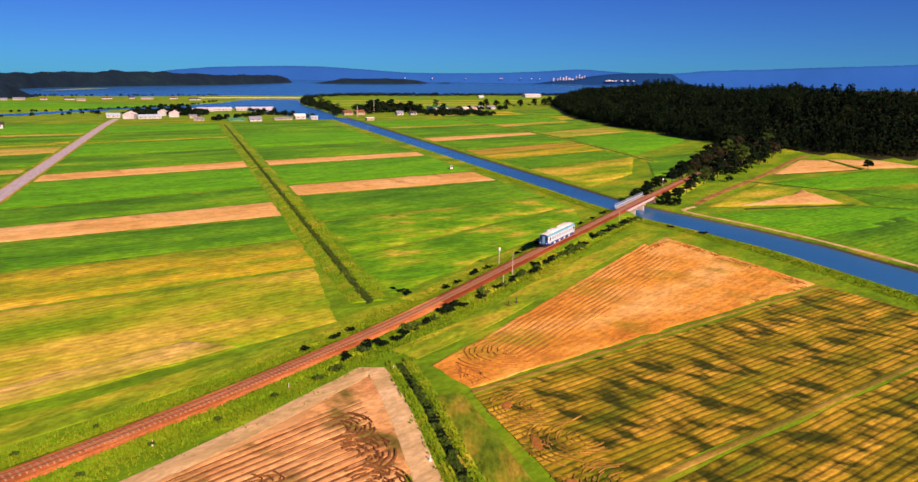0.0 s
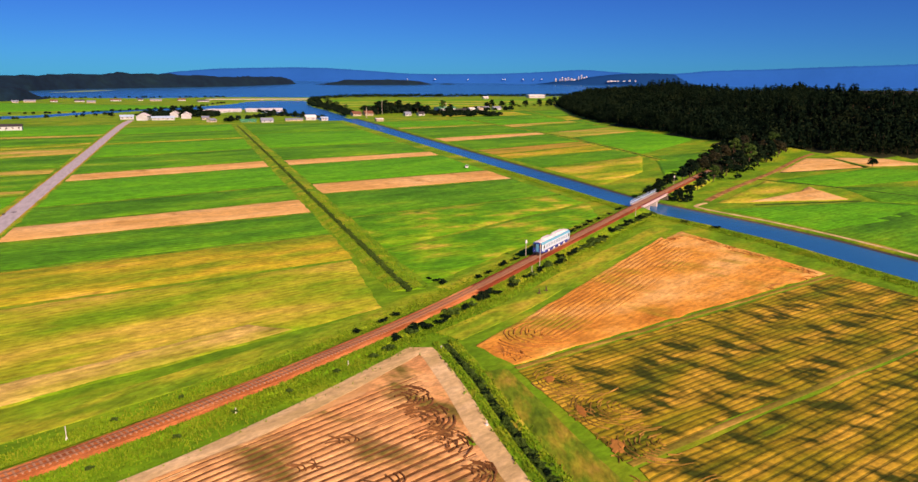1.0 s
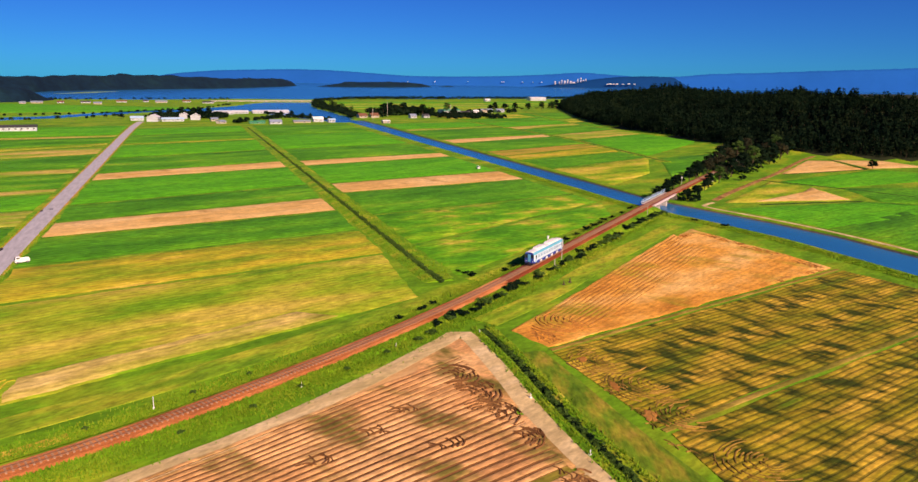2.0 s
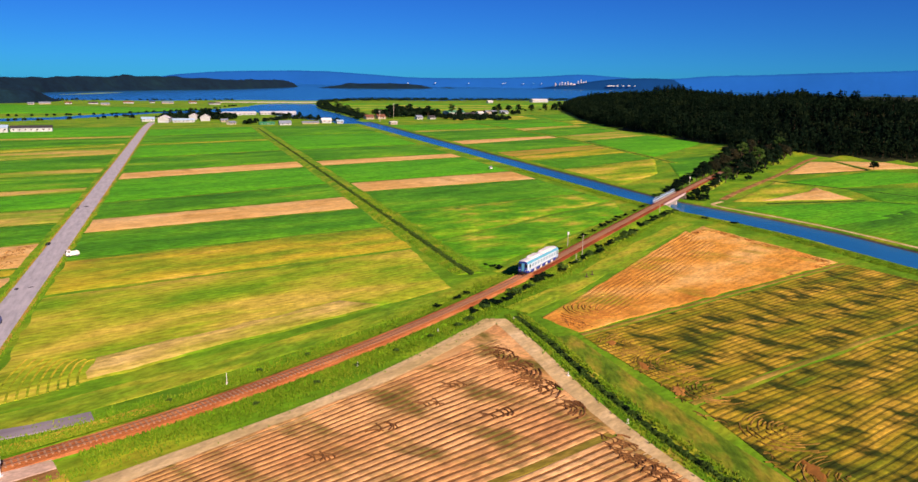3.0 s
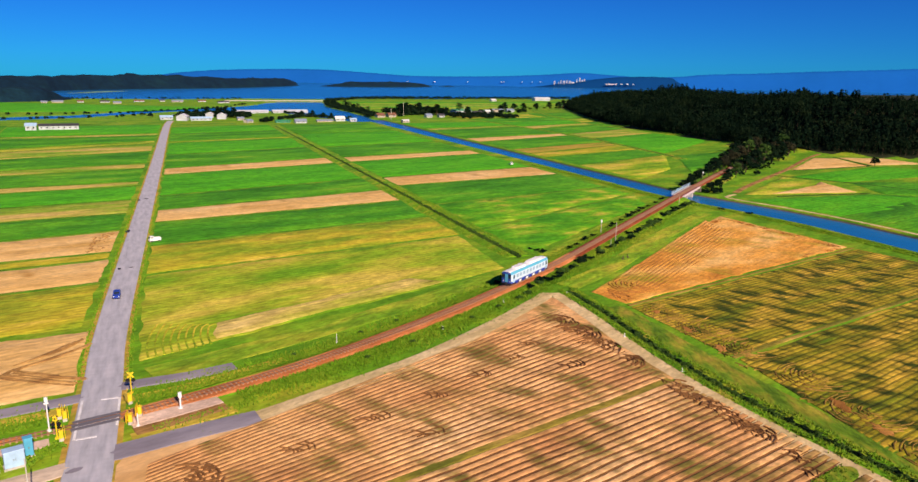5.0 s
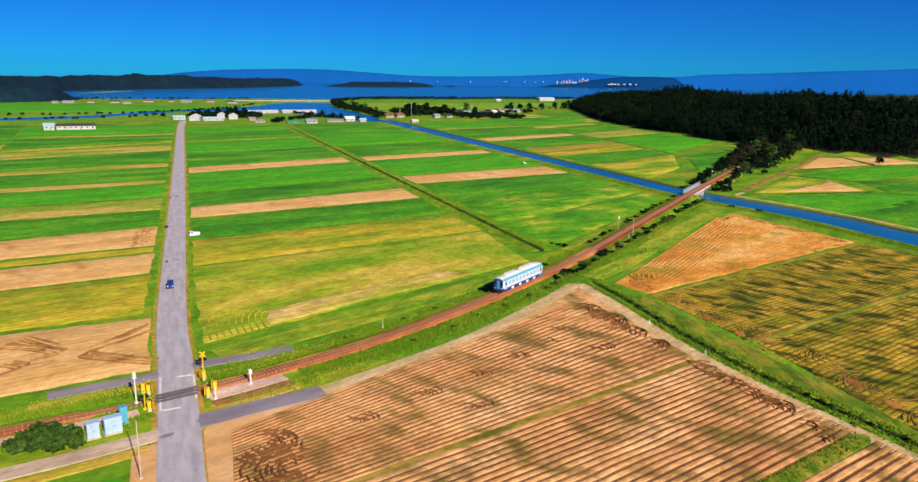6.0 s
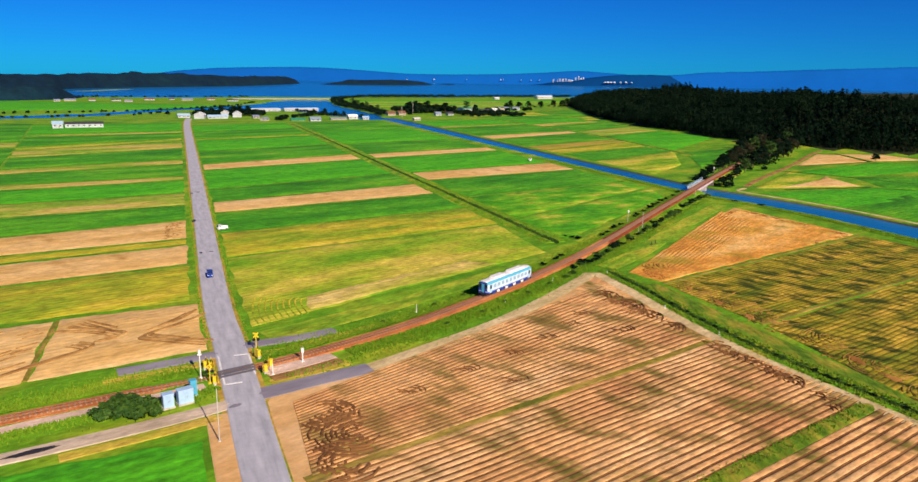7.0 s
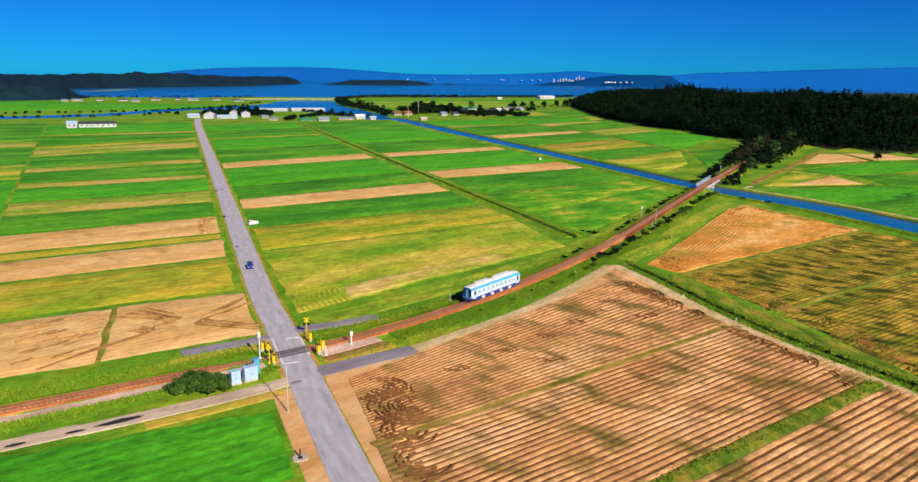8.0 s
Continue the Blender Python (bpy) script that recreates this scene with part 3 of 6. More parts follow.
def bands(x0, x1, rows, gap=0.7):
    """Strips between two lines x0(y), x1(y); rows: (y at the west end, y at the east end, what grows up to the next row)."""
    for (l0, r0, ma), (l1, r1, _) in zip(rows, rows[1:]):
        if ma is None:
            continue
        g = min(gap, (l1 - l0) * 0.08)
        quad = [(x0(l0), l0 + g), (x1(r0), r0 + g), (x1(r1), r1 - g), (x0(l1), l1 - g)]
        name, label = SAY[ma]
        plot(name, quad, ma, label)
    for l, r, _ in rows[1:-1]:
        a, b = Vector((x0(l), l, 0)), Vector((x1(r), r, 0))
        m = Mesh()
        m.sweep([a + (b - a) * (i / 24) + Vector((0, 0.25 * noise.noise(Vector((i * 0.7, l, r))), 0)) for i in range(25)], [(-0.75, -0.03), (-0.3, 0.3), (0.25, 0.28), (0.7, -0.03)])
        solid("levee", m, M_LEVEE, "low grassy levee between two fields", "levee", "structure")


# between road and ditch
bands(lambda y: road_x(y) + 4.6, lambda y: ditch_x(y) - 5.5,
      [(16.5, 34.5, OCHRE), (49, 66, RICE), (84, 102, DRY), (108, 131, RICE), (141, 168, BRIGHT), (207, 234, DRY), (232, 262, RICE),
       (300, 330, BRIGHT), (380, 408, PALE), (392, 420, RICE), (462, 490, BRIGHT), (540, 566, None)])
plot("rice_field", [(-98, -43), (-9, -7), (-5.5, 33.5), (-97.5, 15.5)], PALE, "pale yellow-green rice field drying in patches beside the railway", cells=(40, 20))
plot("rice_field", [(-85, -37.0), (-28, -14.0), (-36, -8), (-84, -26.5)], M_STRAW, "bleached straw edge of the rice field beside the railway", z=0.15)
# between ditch and canal
bands(lambda y: ditch_x(y) + 5.5, lambda y: canal_w(y) - 13,
      [(42, 89, M_DAPPLE), (90, 110, RICE), (141, 157, DRY), (169, 189, BRIGHT), (238, 262, DRY), (262, 284, RICE), (330, 352, BRIGHT), (450, 470, RICE), (560, 575, None)])
plot("rice_field", [(6, 6), (90, 64), (101, 87), (6, 41.5)], M_DAPPLE, "yellow-green rice field with pale patches beside the railway", cells=(40, 16))
# west of the road
bands(lambda y: -167 - 0.085 * y, lambda y: road_x(y) - 5.5,
      [(-27, -21, OCHRE), (2, 12, DRY), (25, 36, OCHRE), (35, 44, DRY), (61, 74, RICE), (95, 104, M_FADED), (123, 134, BRIGHT), (160, 172, M_FADED), (176, 186, RICE),
       (215, 236, M_FADED), (234, 258, RICE), (288, 326, M_FADED), (330, 380, PALE), (352, 400, RICE), (430, 452, M_FADED), (448, 470, BRIGHT), (560, 580, None)])
bands(lambda y: -330 - 0.1 * y, lambda y: -168 - 0.085 * y,
      [(-58, -30, DRY), (-14, 1, OCHRE), (14, 26, RICE), (50, 61, PALE), (90, 100, BRIGHT), (180, 190, PALE), (230, 250, RICE), (330, 345, M_FADED), (370, 390, RICE), (560, 580, None)])
# beyond the canal
C_DITCH = [(180, 190), (227, 218), (238, 284), (253, 401), (258, 588)]


def c_x(y):
    return float(np.interp(y, [p[1] for p in C_DITCH], [p[0] for p in C_DITCH]))


bands(lambda y: canal_e(y) + 5, lambda y: c_x(y) - 2,
      [(128, 158, PALE), (190, 225, RICE), (232, 262, OCHRE), (256, 296, PATCHY), (284, 320, RICE), (345, 388, DRY), (376, 408, RICE), (470, 500, M_FADED), (490, 520, BRIGHT), (570, 585, None)])
bands(lambda y: c_x(y) + 2, lambda y: 352 + 0.12 * max(0, y - 420),
      [(232, 320, BRIGHT), (352, 398, M_FADED), (402, 452, RICE), (470, 520, M_FADED), (500, 545, BRIGHT), (570, 600, RICE), (640, 660, PALE), (720, 740, None)])
bands(lambda y: 352 + 0.12 * max(0, y - 420), lambda y: 372 + 0.5 * max(0, y - 470), [(470, 480, RICE), (560, 575, PALE), (620, 640, RICE), (760, 780, None)])
plot("rice_field", [(180, 143), (207, 164), (298, 236), (231, 221)], RICE, "green rice field beside the wooded railway bank")
# north of the villages
plot("meadow", [(-420, 800), (-110, 850), (0, 950), (-420, 1180)], BRIGHT, "bright green meadow beyond the river")
for i, ma in enumerate((PALE, BRIGHT, M_FADED, RICE, PALE, BRIGHT, RICE)):
    y0, y1 = 900 + 42 * i, 939 + 42 * i
    plot("meadow", [(206 + i * 2, y0), (452 + 47 * i, y0 + 24), (492 + 47 * i, y1 + 24), (208 + i * 2, y1)], ma, ("yellow-green meadow strip by the shore", "bright green meadow strip by the shore")[ma in (BRIGHT, RICE)])
# east bank of the canal, south of the railway
plot("stubble_field", [(150, 72), (209, 60), (223, 95), (216, 114)], PALE, "patchy green and orange stubble field by the canal")
plot("rice_field", [(147, 20), (240, 30), (212, 55), (142, 61)], BRIGHT, "bright green rice field by the canal")
plot("rice_field", [(146, -50), (330, -10), (330, 70), (147, 19)], RICE, "green rice field by the canal")
plot("rice_field", [(223, 114), (232, 90), (350, 95), (316, 136)], BRIGHT, "green rice field near the wood")
plot("stubble_field", [(246, 136), (312, 138), (332, 178), (318, 184)], DRY, "dry tan stubble field near the wood")
plot("stubble_field", [(320, 141), (362, 136), (366, 168), (338, 182)], DRY, "dry tan stubble field at the edge of the wood")
# the brown three-cornered field beside the railway
plot("stubble_field", [(1, -33.5), (3.2, -44.2), (104, -19.4), (102, 35)], M_BROWN, "orange-brown harvested stubble field in three corners", cells=(50, 30))
plot("meadow", [(-147, -88), (-110, -87.5), (-110, -108), (-150, -114)], M_RICE2, "bright green grass plot beside the dirt lane")


def furrowed(name, quad, count, mats, label, bed=0.2, seg=70, wob=0.25, z0=0.0):
    """A field of mown beds with furrows between them, running from the quad's west side to its east side."""
    sw, se, ne, nw = [Vector((*p, 0)) for p in quad]
    prof = [(0.0, 0.04), (0.10, 0.02), (0.2, 0.9), (0.45, 1.0), (0.72, 0.95), (0.9, 0.8), (1.0, 0.04)]
    verts, faces, idx = [], [], []
    cols = []
    for r in range(count):
        for q, h in prof[:-1]:
            cols.append(((r + q) / count, h, q))
    cols.append((1.0, 0.04, 1.0))
    for i in range(seg + 1):
        u = i / seg
        for v, h, q in cols:
            a, b = sw * (1 - v) + nw * v, se * (1 - v) + ne * v
            p = a * (1 - u) + b * u
            n = noise.noise(Vector((p.x / 3, p.y / 3, 1)))
            w = wob * noise.noise(Vector((p.x / 12, p.y / 5, 5)))
            verts.append((p.x + w * 0.3, p.y + w, z0 + max(0.03, bed * h * (0.85 + 0.35 * n))))
    k = len(cols)
    for i in range(seg):
        for j in range(k - 1):
            o = i * k + j
            faces.append((o, o + k, o + k + 1, o + 1))
            idx.append(1 if j % (len(prof) - 1) in (0, 1, 5) else 0)
    return solid(name, fast_mesh(name, verts, faces, mats, idx), None, label, "field", "structure")


plot("bare_earth_corner", [(-30, -54), (-10.2, -66), (-8.6, -33.0), (-16, -36.6)], M_BED, "trampled straw corner of the harvested field", z=0.05)
plot("bare_earth_margin", [(-16, -82.4), (-11.4, -82.4), (-10.6, -66.3), (-16, -66.3)], M_BED, "trampled straw margin of the harvested field", z=0.05)
plot("bare_earth_margin", [(-14.5, -112), (-10.4, -112), (-11.2, -83.4), (-15, -83.4)], M_BED, "trampled straw margin of the harvested field", z=0.05)
furrowed("harvested_field", [(-97.5, -102.6), (-14.5, -81.7), (-13.4, -41.8), (-96, -80)], 25, [M_BED, M_FURROW], "harvested field of pale straw beds and dark furrows by the railway")
furrowed("harvested_field", [(-100, -132.5), (-10.5, -112.4), (-13.5, -82.6), (-98, -103.8)], 22, [M_BED, M_FURROW], "harvested field of pale straw beds between dark furrows")
furrowed("harvested_field", [(-102, -190), (-8, -168), (-10, -115.4), (-100, -135.5)], 36, [M_BED, M_FURROW], "harvested field of pale straw beds beyond a grass strip")
furrowed("stubble_row_field", [(3, -77.2), (109, -55), (104, -22.2), (3, -46.6)], 25, [M_ROWS, M_ROWD], "green and yellow stubble rows with dark patches", 0.13, 70, 0.5)
furrowed("stubble_row_field", [(-4, -132), (114, -106), (110, -56.6), (3.5, -79.2)], 39, [M_ROWS, M_ROWD], "green and yellow stubble rows with dark patches", 0.13, 70, 0.5)
furrowed("stubble_row_field", [(16.5, -38.2), (84, 6), (90, 29), (12.5, -26.2)], 11, [M_BROWN, M_BROWND], "orange-brown stubble rows beside the railway", 0.14, 70, 0.5, 0.07)
plot("rice_field", [(216, 54), (242, 33), (345, 60), (234, 88)], RICE, "green rice field beyond the canal path")
plot("stubble_field", [(164, 70.5), (208, 61.2), (221.5, 94), (204, 83)], DRY, "dry tan stubble strip by the canal", z=0.16)


# ---- road, lanes, ditches ----
def ribbon(name, line, width, material, label, category, z=0.06, ends=True):
    """A way laid on the ground with a cambered top and bevelled edges; line: points, width: at all or at each point."""
    pts = curve_points([(x, y, 0) for x, y in line], 4.0)
    m = Mesh()
    h = width / 2
    m.sweep(pts, [(-h - 0.25, -0.03), (-h, z), (0, z + 0.05), (h, z), (h + 0.25, -0.03)])
    return solid(name, m, material, label, category, "structure")


ribbon("road", [(-103.3, -260), (-103.2, -110), (-103, -75), (-103, -50), (-103, -20), (-100, 77), (-94, 270), (-85.5, 546), (-80, 640)], 5.6, M_ASPHALT, "straight grey asphalt country road with worn edges", "road", 0.14)
ribbon("road_shoulder", [(-103.3, -260), (-103.2, -110), (-103, -75), (-103, -50), (-103, -20), (-100, 77), (-94, 270), (-85.5, 546), (-80, 640)], 7.2, M_MIX, "weedy brown shoulder of the country road", "verge", 0.03)
ribbon("road_lane_verge", [(-101, -53.2), (-97, -52.6), (-90, -52.2), (-82.5, -50.6)], 3.0, M_ASPHALT2, "short dark asphalt lane beside the railway", "lane", 0.10)
ribbon("road_lane_field", [(-101.5, -75.6), (-97, -74.6), (-90, -73), (-81, -71.4)], 4.2, M_ASPHALT2, "dark asphalt lane leading to the harvested field", "lane", 0.10)
ribbon("road_lane_west", [(-104.8, -55.4), (-108, -56), (-114, -57), (-122, -58.2)], 3.0, M_ASPHALT2, "short dark asphalt lane beside the railway", "lane", 0.10)
ribbon("road_lane_gravel", [(-104.5, -77.2), (-108, -78.2), (-115, -80), (-125, -82), (-137, -84), (-147, -85.3), (-240, -103)], 3.2, M_LANE, "pale gravel lane with dark wet patches", "lane", 0.10)
ribbon("road_field_track", [(-81.5, -71.6), (-68, -66), (-50, -58), (-30, -46), (-14, -35), (-8.3, -32.5), (-9.6, -52), (-11.2, -66), (-11.8, -88), (-10.9, -104), (-9.4, -118), (-5.4, -180)], 3.4, M_DIRT, "pale dirt track round the harvested field", "track", 0.07)
ribbon("road_canal_track", [(150, 78), (160, 85), (175, 95), (217, 121), (246, 139), (280, 162), (319, 188), (345, 203)], 2.6, M_TRAMPLED, "orange dirt track beside the wooded cutting", "track", 0.08)
ribbon("road_canal_path", [(143, -60), (144.3, 8), (141.6, 38), (136.6, 62), (137.5, 70), (146, 74)], 1.5, M_DIRT, "pale path along the canal bank", "track", 0.08)


for pts in ([(217, 120), (226, 104), (233, 88), (244, 58)], [(248, 135.5), (280, 136.5), (313, 138)], [(314, 139), (327, 162), (337, 184)], [(161, 64), (186, 61), (210, 57.5)]):
    # Raised dark ribbon; its colour paints the shade of a ditch.
    ribbon("field_ditch", pts, 1.6, M_DITCHSHADE, "narrow dark ditch between fields", "ditch", 0.13)


ribbon("grass_verge", [(-96, -49.4), (-84, -45.4), (-64, -37.6), (-40, -26.6), (-20, -16.4), (-8, -10.6)], 6.4, M_EDGE, "yellow-green grass between the rice field and the railway", "grass", 0.07)
ribbon("grass_verge", [(8, 1.5), (30, 17), (60, 39.5), (88, 59)], 5.0, M_EDGE, "yellow-green grass between the rice field and the railway", "grass", 0.07)
ribbon("grass_verge", [(-2, -27.5), (20, -14.5), (48, 6.0), (80, 27.5), (100, 41)], 6.0, M_EDGE, "yellow-green grass between the brown field and the railway", "grass", 0.07)
ribbon("grass_strip", [(-98.5, -103.4), (-60, -93.0), (-14.5, -82.0)], 1.9, M_WEEDS, "faded weedy strip between harvested beds", "grass", 0.10)
ribbon("grass_strip", [(-100, -134.0), (-55, -124.0), (-10, -113.9)], 2.6, M_VERGE, "olive rough grass strip between harvested fields", "grass", 0.08)
ribbon("grass_strip", [(3, -77.9), (50, -68.0), (109.5, -55.8)], 0.9, M_WEEDS, "faded weedy strip between stubble rows", "grass", 0.08)
ribbon("grass_strip", [(3.2, -45.4), (50, -33.9), (104, -20.8)], 0.9, M_WEEDS, "ochre weedy strip between stubble fields", "grass", 0.08)


ribbon("grass_verge", [(-1.2, -45), (-1.8, -58), (-2.6, -72), (-2.9, -88), (-3.0, -104), (-3.6, -124), (-4.5, -134)], 5.6, M_VERGE, "rough olive verge between the ditch and the stubble rows", "grass", 0.07)


def apron():
    """Bare earth round the corner of the harvested field."""
    m = Mesh()
    m.sweep(curve_points([(-97.8, -134, 0), (-98.2, -100, 0), (-98, -80, 0), (-96, -78.4, 0), (-90, -77.0, 0), (-78, -73, 0), (-60, -64.6, 0), (-40, -54, 0), (-20, -42, 0), (-12, -40, 0), (-14, -60, 0)], 3),
            [(-2.4, -0.03), (-2.1, 0.035), (2.2, 0.035), (2.5, -0.03)])
    return solid("bare_earth_margin", m, M_ORANGE, "bare orange earth margin round the harvested field", "earth", "structure")


apron()


def ditch(line, label, width=3.4, berm=0.45, rim=2.2):
    m = Mesh()
    h = width / 2
    pts = curve_points([(x, y, 0) for x, y in line], 5.0)
    # The bed sits above ground; its dark colour supplies the channel's shade.
    m.sweep(pts, [(-h - rim - 1.0, -0.03), (-h - rim, 0.16), (-h - 0.6, berm), (-h * 0.6, 0.16), (0, 0.05), (h * 0.6, 0.16), (h + 0.6, berm), (h + rim, 0.16), (h + rim + 1.0, -0.03)],
            mats=[0, 0, 0, 1, 1, 0, 0, 0])
    return solid("ditch", m, [M_GRASS, M_DITCHSHADE], label, "ditch", "structure")


ditch([(0.3, 3), (0.5, 30), (2, 95), (4.5, 185), (8, 327), (13, 545)], "grassy drainage ditch with dark reeds between rice fields", 2.4)
ditch([(-4.0, -31), (-5, -48), (-7.6, -70), (-8.4, -88), (-7.4, -104), (-5.5, -122), (0, -190)], "grassy drainage ditch with a dark hedge line", 2.2, 0.35, 0.9)
ditch([(222, 200), (238, 284), (253, 401), (258, 588)], "narrow dark drainage ditch between rice fields", 2.6, 0.35)
ditch([(357, 412), (370, 570), (441, 814)], "narrow dark drainage ditch between rice fields", 1.4, 0.25)


# ---- the railway ----
def build_track():
    track = thing("railway_track", "single rust-red railway track on a low ballast bank", "railway", kind="structure")
    m = Mesh()
    left = [p for p in TRACK if p.x < 107.5]
    right = [p for p in TRACK if p.x > 133.5]
    for some in (left, right):
        n = len(m.v)
        for i, p in enumerate(some):
            a, b = some[max(i - 1, 0)], some[min(i + 1, len(some) - 1)]
            d = Vector((b.x - a.x, b.y - a.y, 0)).normalized()
            s = Vector((d.y, -d.x, 0))
            foot = 2.4 + p.z * 1.7
            for q, h in ((-foot, -0.08), (-foot * 0.72, p.z * 0.42), (-2.2, p.z - 0.36), (-1.7, p.z - 0.12), (0, p.z - 0.08), (1.7, p.z - 0.12), (2.25, p.z - 0.4), (foot * 0.75, p.z * 0.42), (foot, -0.08)):
                j = 0.12 * noise.noise(Vector((p.x / 2 + q, p.y / 2, 2)))
                m.v.append((p.x + s.x * (q + j), p.y + s.y * (q + j), h + (j if abs(q) > 2 else j * 0.2)))
        k = 9
        for i in range(len(some) - 1):
            for j in range(k - 1):
                o = n + i * k + j
                m.f.append((o, o + k, o + k + 1, o + 1))
                m.m.append(1 if j in (0, 1, 6, 7) else 2 if some[i].x > 14 + 9 * noise.noise(Vector((j * 3.1, 0, 0))) else 0)
    part("ballast_bank", m, [M_BALLAST, M_GRASS, M_SHADEBALLAST], track)
    for side in (-0.57, 0.57):
        r = Mesh()
        r.sweep(TRACK, [(side - 0.07, -0.02), (side - 0.02, 0.03), (side - 0.04, 0.15), (side + 0.04, 0.15), (side + 0.02, 0.03), (side + 0.07, -0.02)])
        part("rail", r, M_STEEL, track)
    one = Mesh()
    one.box(0, 0, -0.02, 2.0, 0.24, 0.14, bevel=0.03)
    one = one.data("sleeper", M_SLEEPER)
    rest = Mesh()
    travelled, nxt, count = 0.0, 0.0, 0
    for a, b in zip(TRACK, TRACK[1:]):
        seg = (b - a).length
        while nxt < travelled + seg:
            p = a + (b - a) * ((nxt - travelled) / seg)
            ang = math.atan2(b.y - a.y, b.x - a.x) + math.pi / 2
            nxt += 0.75
            if -107 < p.x < -99:
                continue
            if -98 < p.x < 90 and count < 300:
                o = part("sleeper", one, None, track)
                o.matrix_basis = pose(p.x, p.y, p.z, 0, 0, math.degrees(ang))
                count += 1
            else:
                rest.box(p.x, p.y, p.z - 0.02, 2.0, 0.24, 0.14, rz=ang)
        travelled += seg
    tagged(part("sleepers", rest, M_SLEEPER, track), kind="stuff")


build_track()


def lie(s):
    """The place and heading on the track at a distance s from its western end."""
    run = 0.0
    for a, b in zip(TRACK, TRACK[1:]):
        n = (b - a).length
        if run + n >= s:
            return a + (b - a) * ((s - run) / n), math.atan2(b.y - a.y, b.x - a.x)
        run += n
    return TRACK[-1], 0.0


def run_at(x):
    run = 0.0
    for a, b in zip(TRACK, TRACK[1:]):
        if b.x >= x:
            return run + (b - a).length * (x - a.x) / (b.x - a.x)
        run += (b - a).length
    return run


def rail_bridge():
    a, _ = lie(run_at(106.5))
    b, _ = lie(run_at(134.5))
    d = (b - a)
    span, ang = d.length, math.degrees(math.atan2(d.y, d.x))
    bridge = thing("railway_bridge", "red-brown girder railway bridge over the canal", "bridge", pose(a.x, a.y, a.z, 0, 0, ang))
    for y in (-1.1, 1.1):
        m = Mesh()
        m.box(span / 2, y, -0.75, span, 0.16, 1.1)
        for z in (-0.22, -1.3):
            m.box(span / 2, y, z, span, 0.5, 0.06)
        for i in range(15):
            m.box(1 + (span - 2) * i / 14, y, -0.75, 0.08, 0.42, 1.0)
        part("girder", m, M_RUST, bridge)
    m = Mesh()
    m.box(span / 2, 0, -0.14, span, 3.6, 0.08)
    part("deck", m, M_RUST, bridge, "red-brown bridge deck")
    m = Mesh()
    m.box(span / 2, -2.05, -0.45, span, 0.3, 0.8, bevel=0.05)
    m.box(span / 2, -2.2, 0.0, span, 0.5, 0.1)
    part("fascia", m, M_PINK, bridge, "faded pink fascia beam")
    m = Mesh()
    m.box(span * 0.55, 2.5, -0.2, span * 0.95, 0.9, 0.1)
    part("walkway", m, M_CONC, bridge)
    rail = Mesh()
    for z in (0.55, 1.15):
        rail.box(span * 0.55, 2.95, z, span * 0.95, 0.1, 0.1)
    rail.box(span * 0.55, 2.95, 0.3, span * 0.95, 0.05, 0.28)
    rail = part("railing", rail, M_PALEBLUE, bridge, "pale blue walkway railing")
    post = Mesh()
    post.box(0, 0, 0.5, 0.12, 0.12, 1.3)
    post = post.data("post", M_PALEBLUE)
    n = 14
    for i in range(n + 1):
        o = part("post", post, None, rail)
        o.location = (span * 0.075 + span * 0.95 * i / n, 2.95, 0)
    for x in (0.0, span):
        m = Mesh()
        m.box(x, 0, -1.9, 2.4, 5.0, 2.9, bevel=0.15)
        m.box(x, 0, -0.75, 1.6, 4.4, 0.7, bevel=0.1)
        part("abutment", m, M_STONE, bridge)
    for x in (span * 0.36, span * 0.66):
        m = Mesh()
        m.box(x, 0, -2.8, 0.7, 3.2, 3.4, bevel=0.3)
        m.box(x, 0, -1.45, 0.9, 4.2, 0.3, bevel=0.2)
        part("pier", m, M_CONC, bridge, "white concrete pier")


rail_bridge()


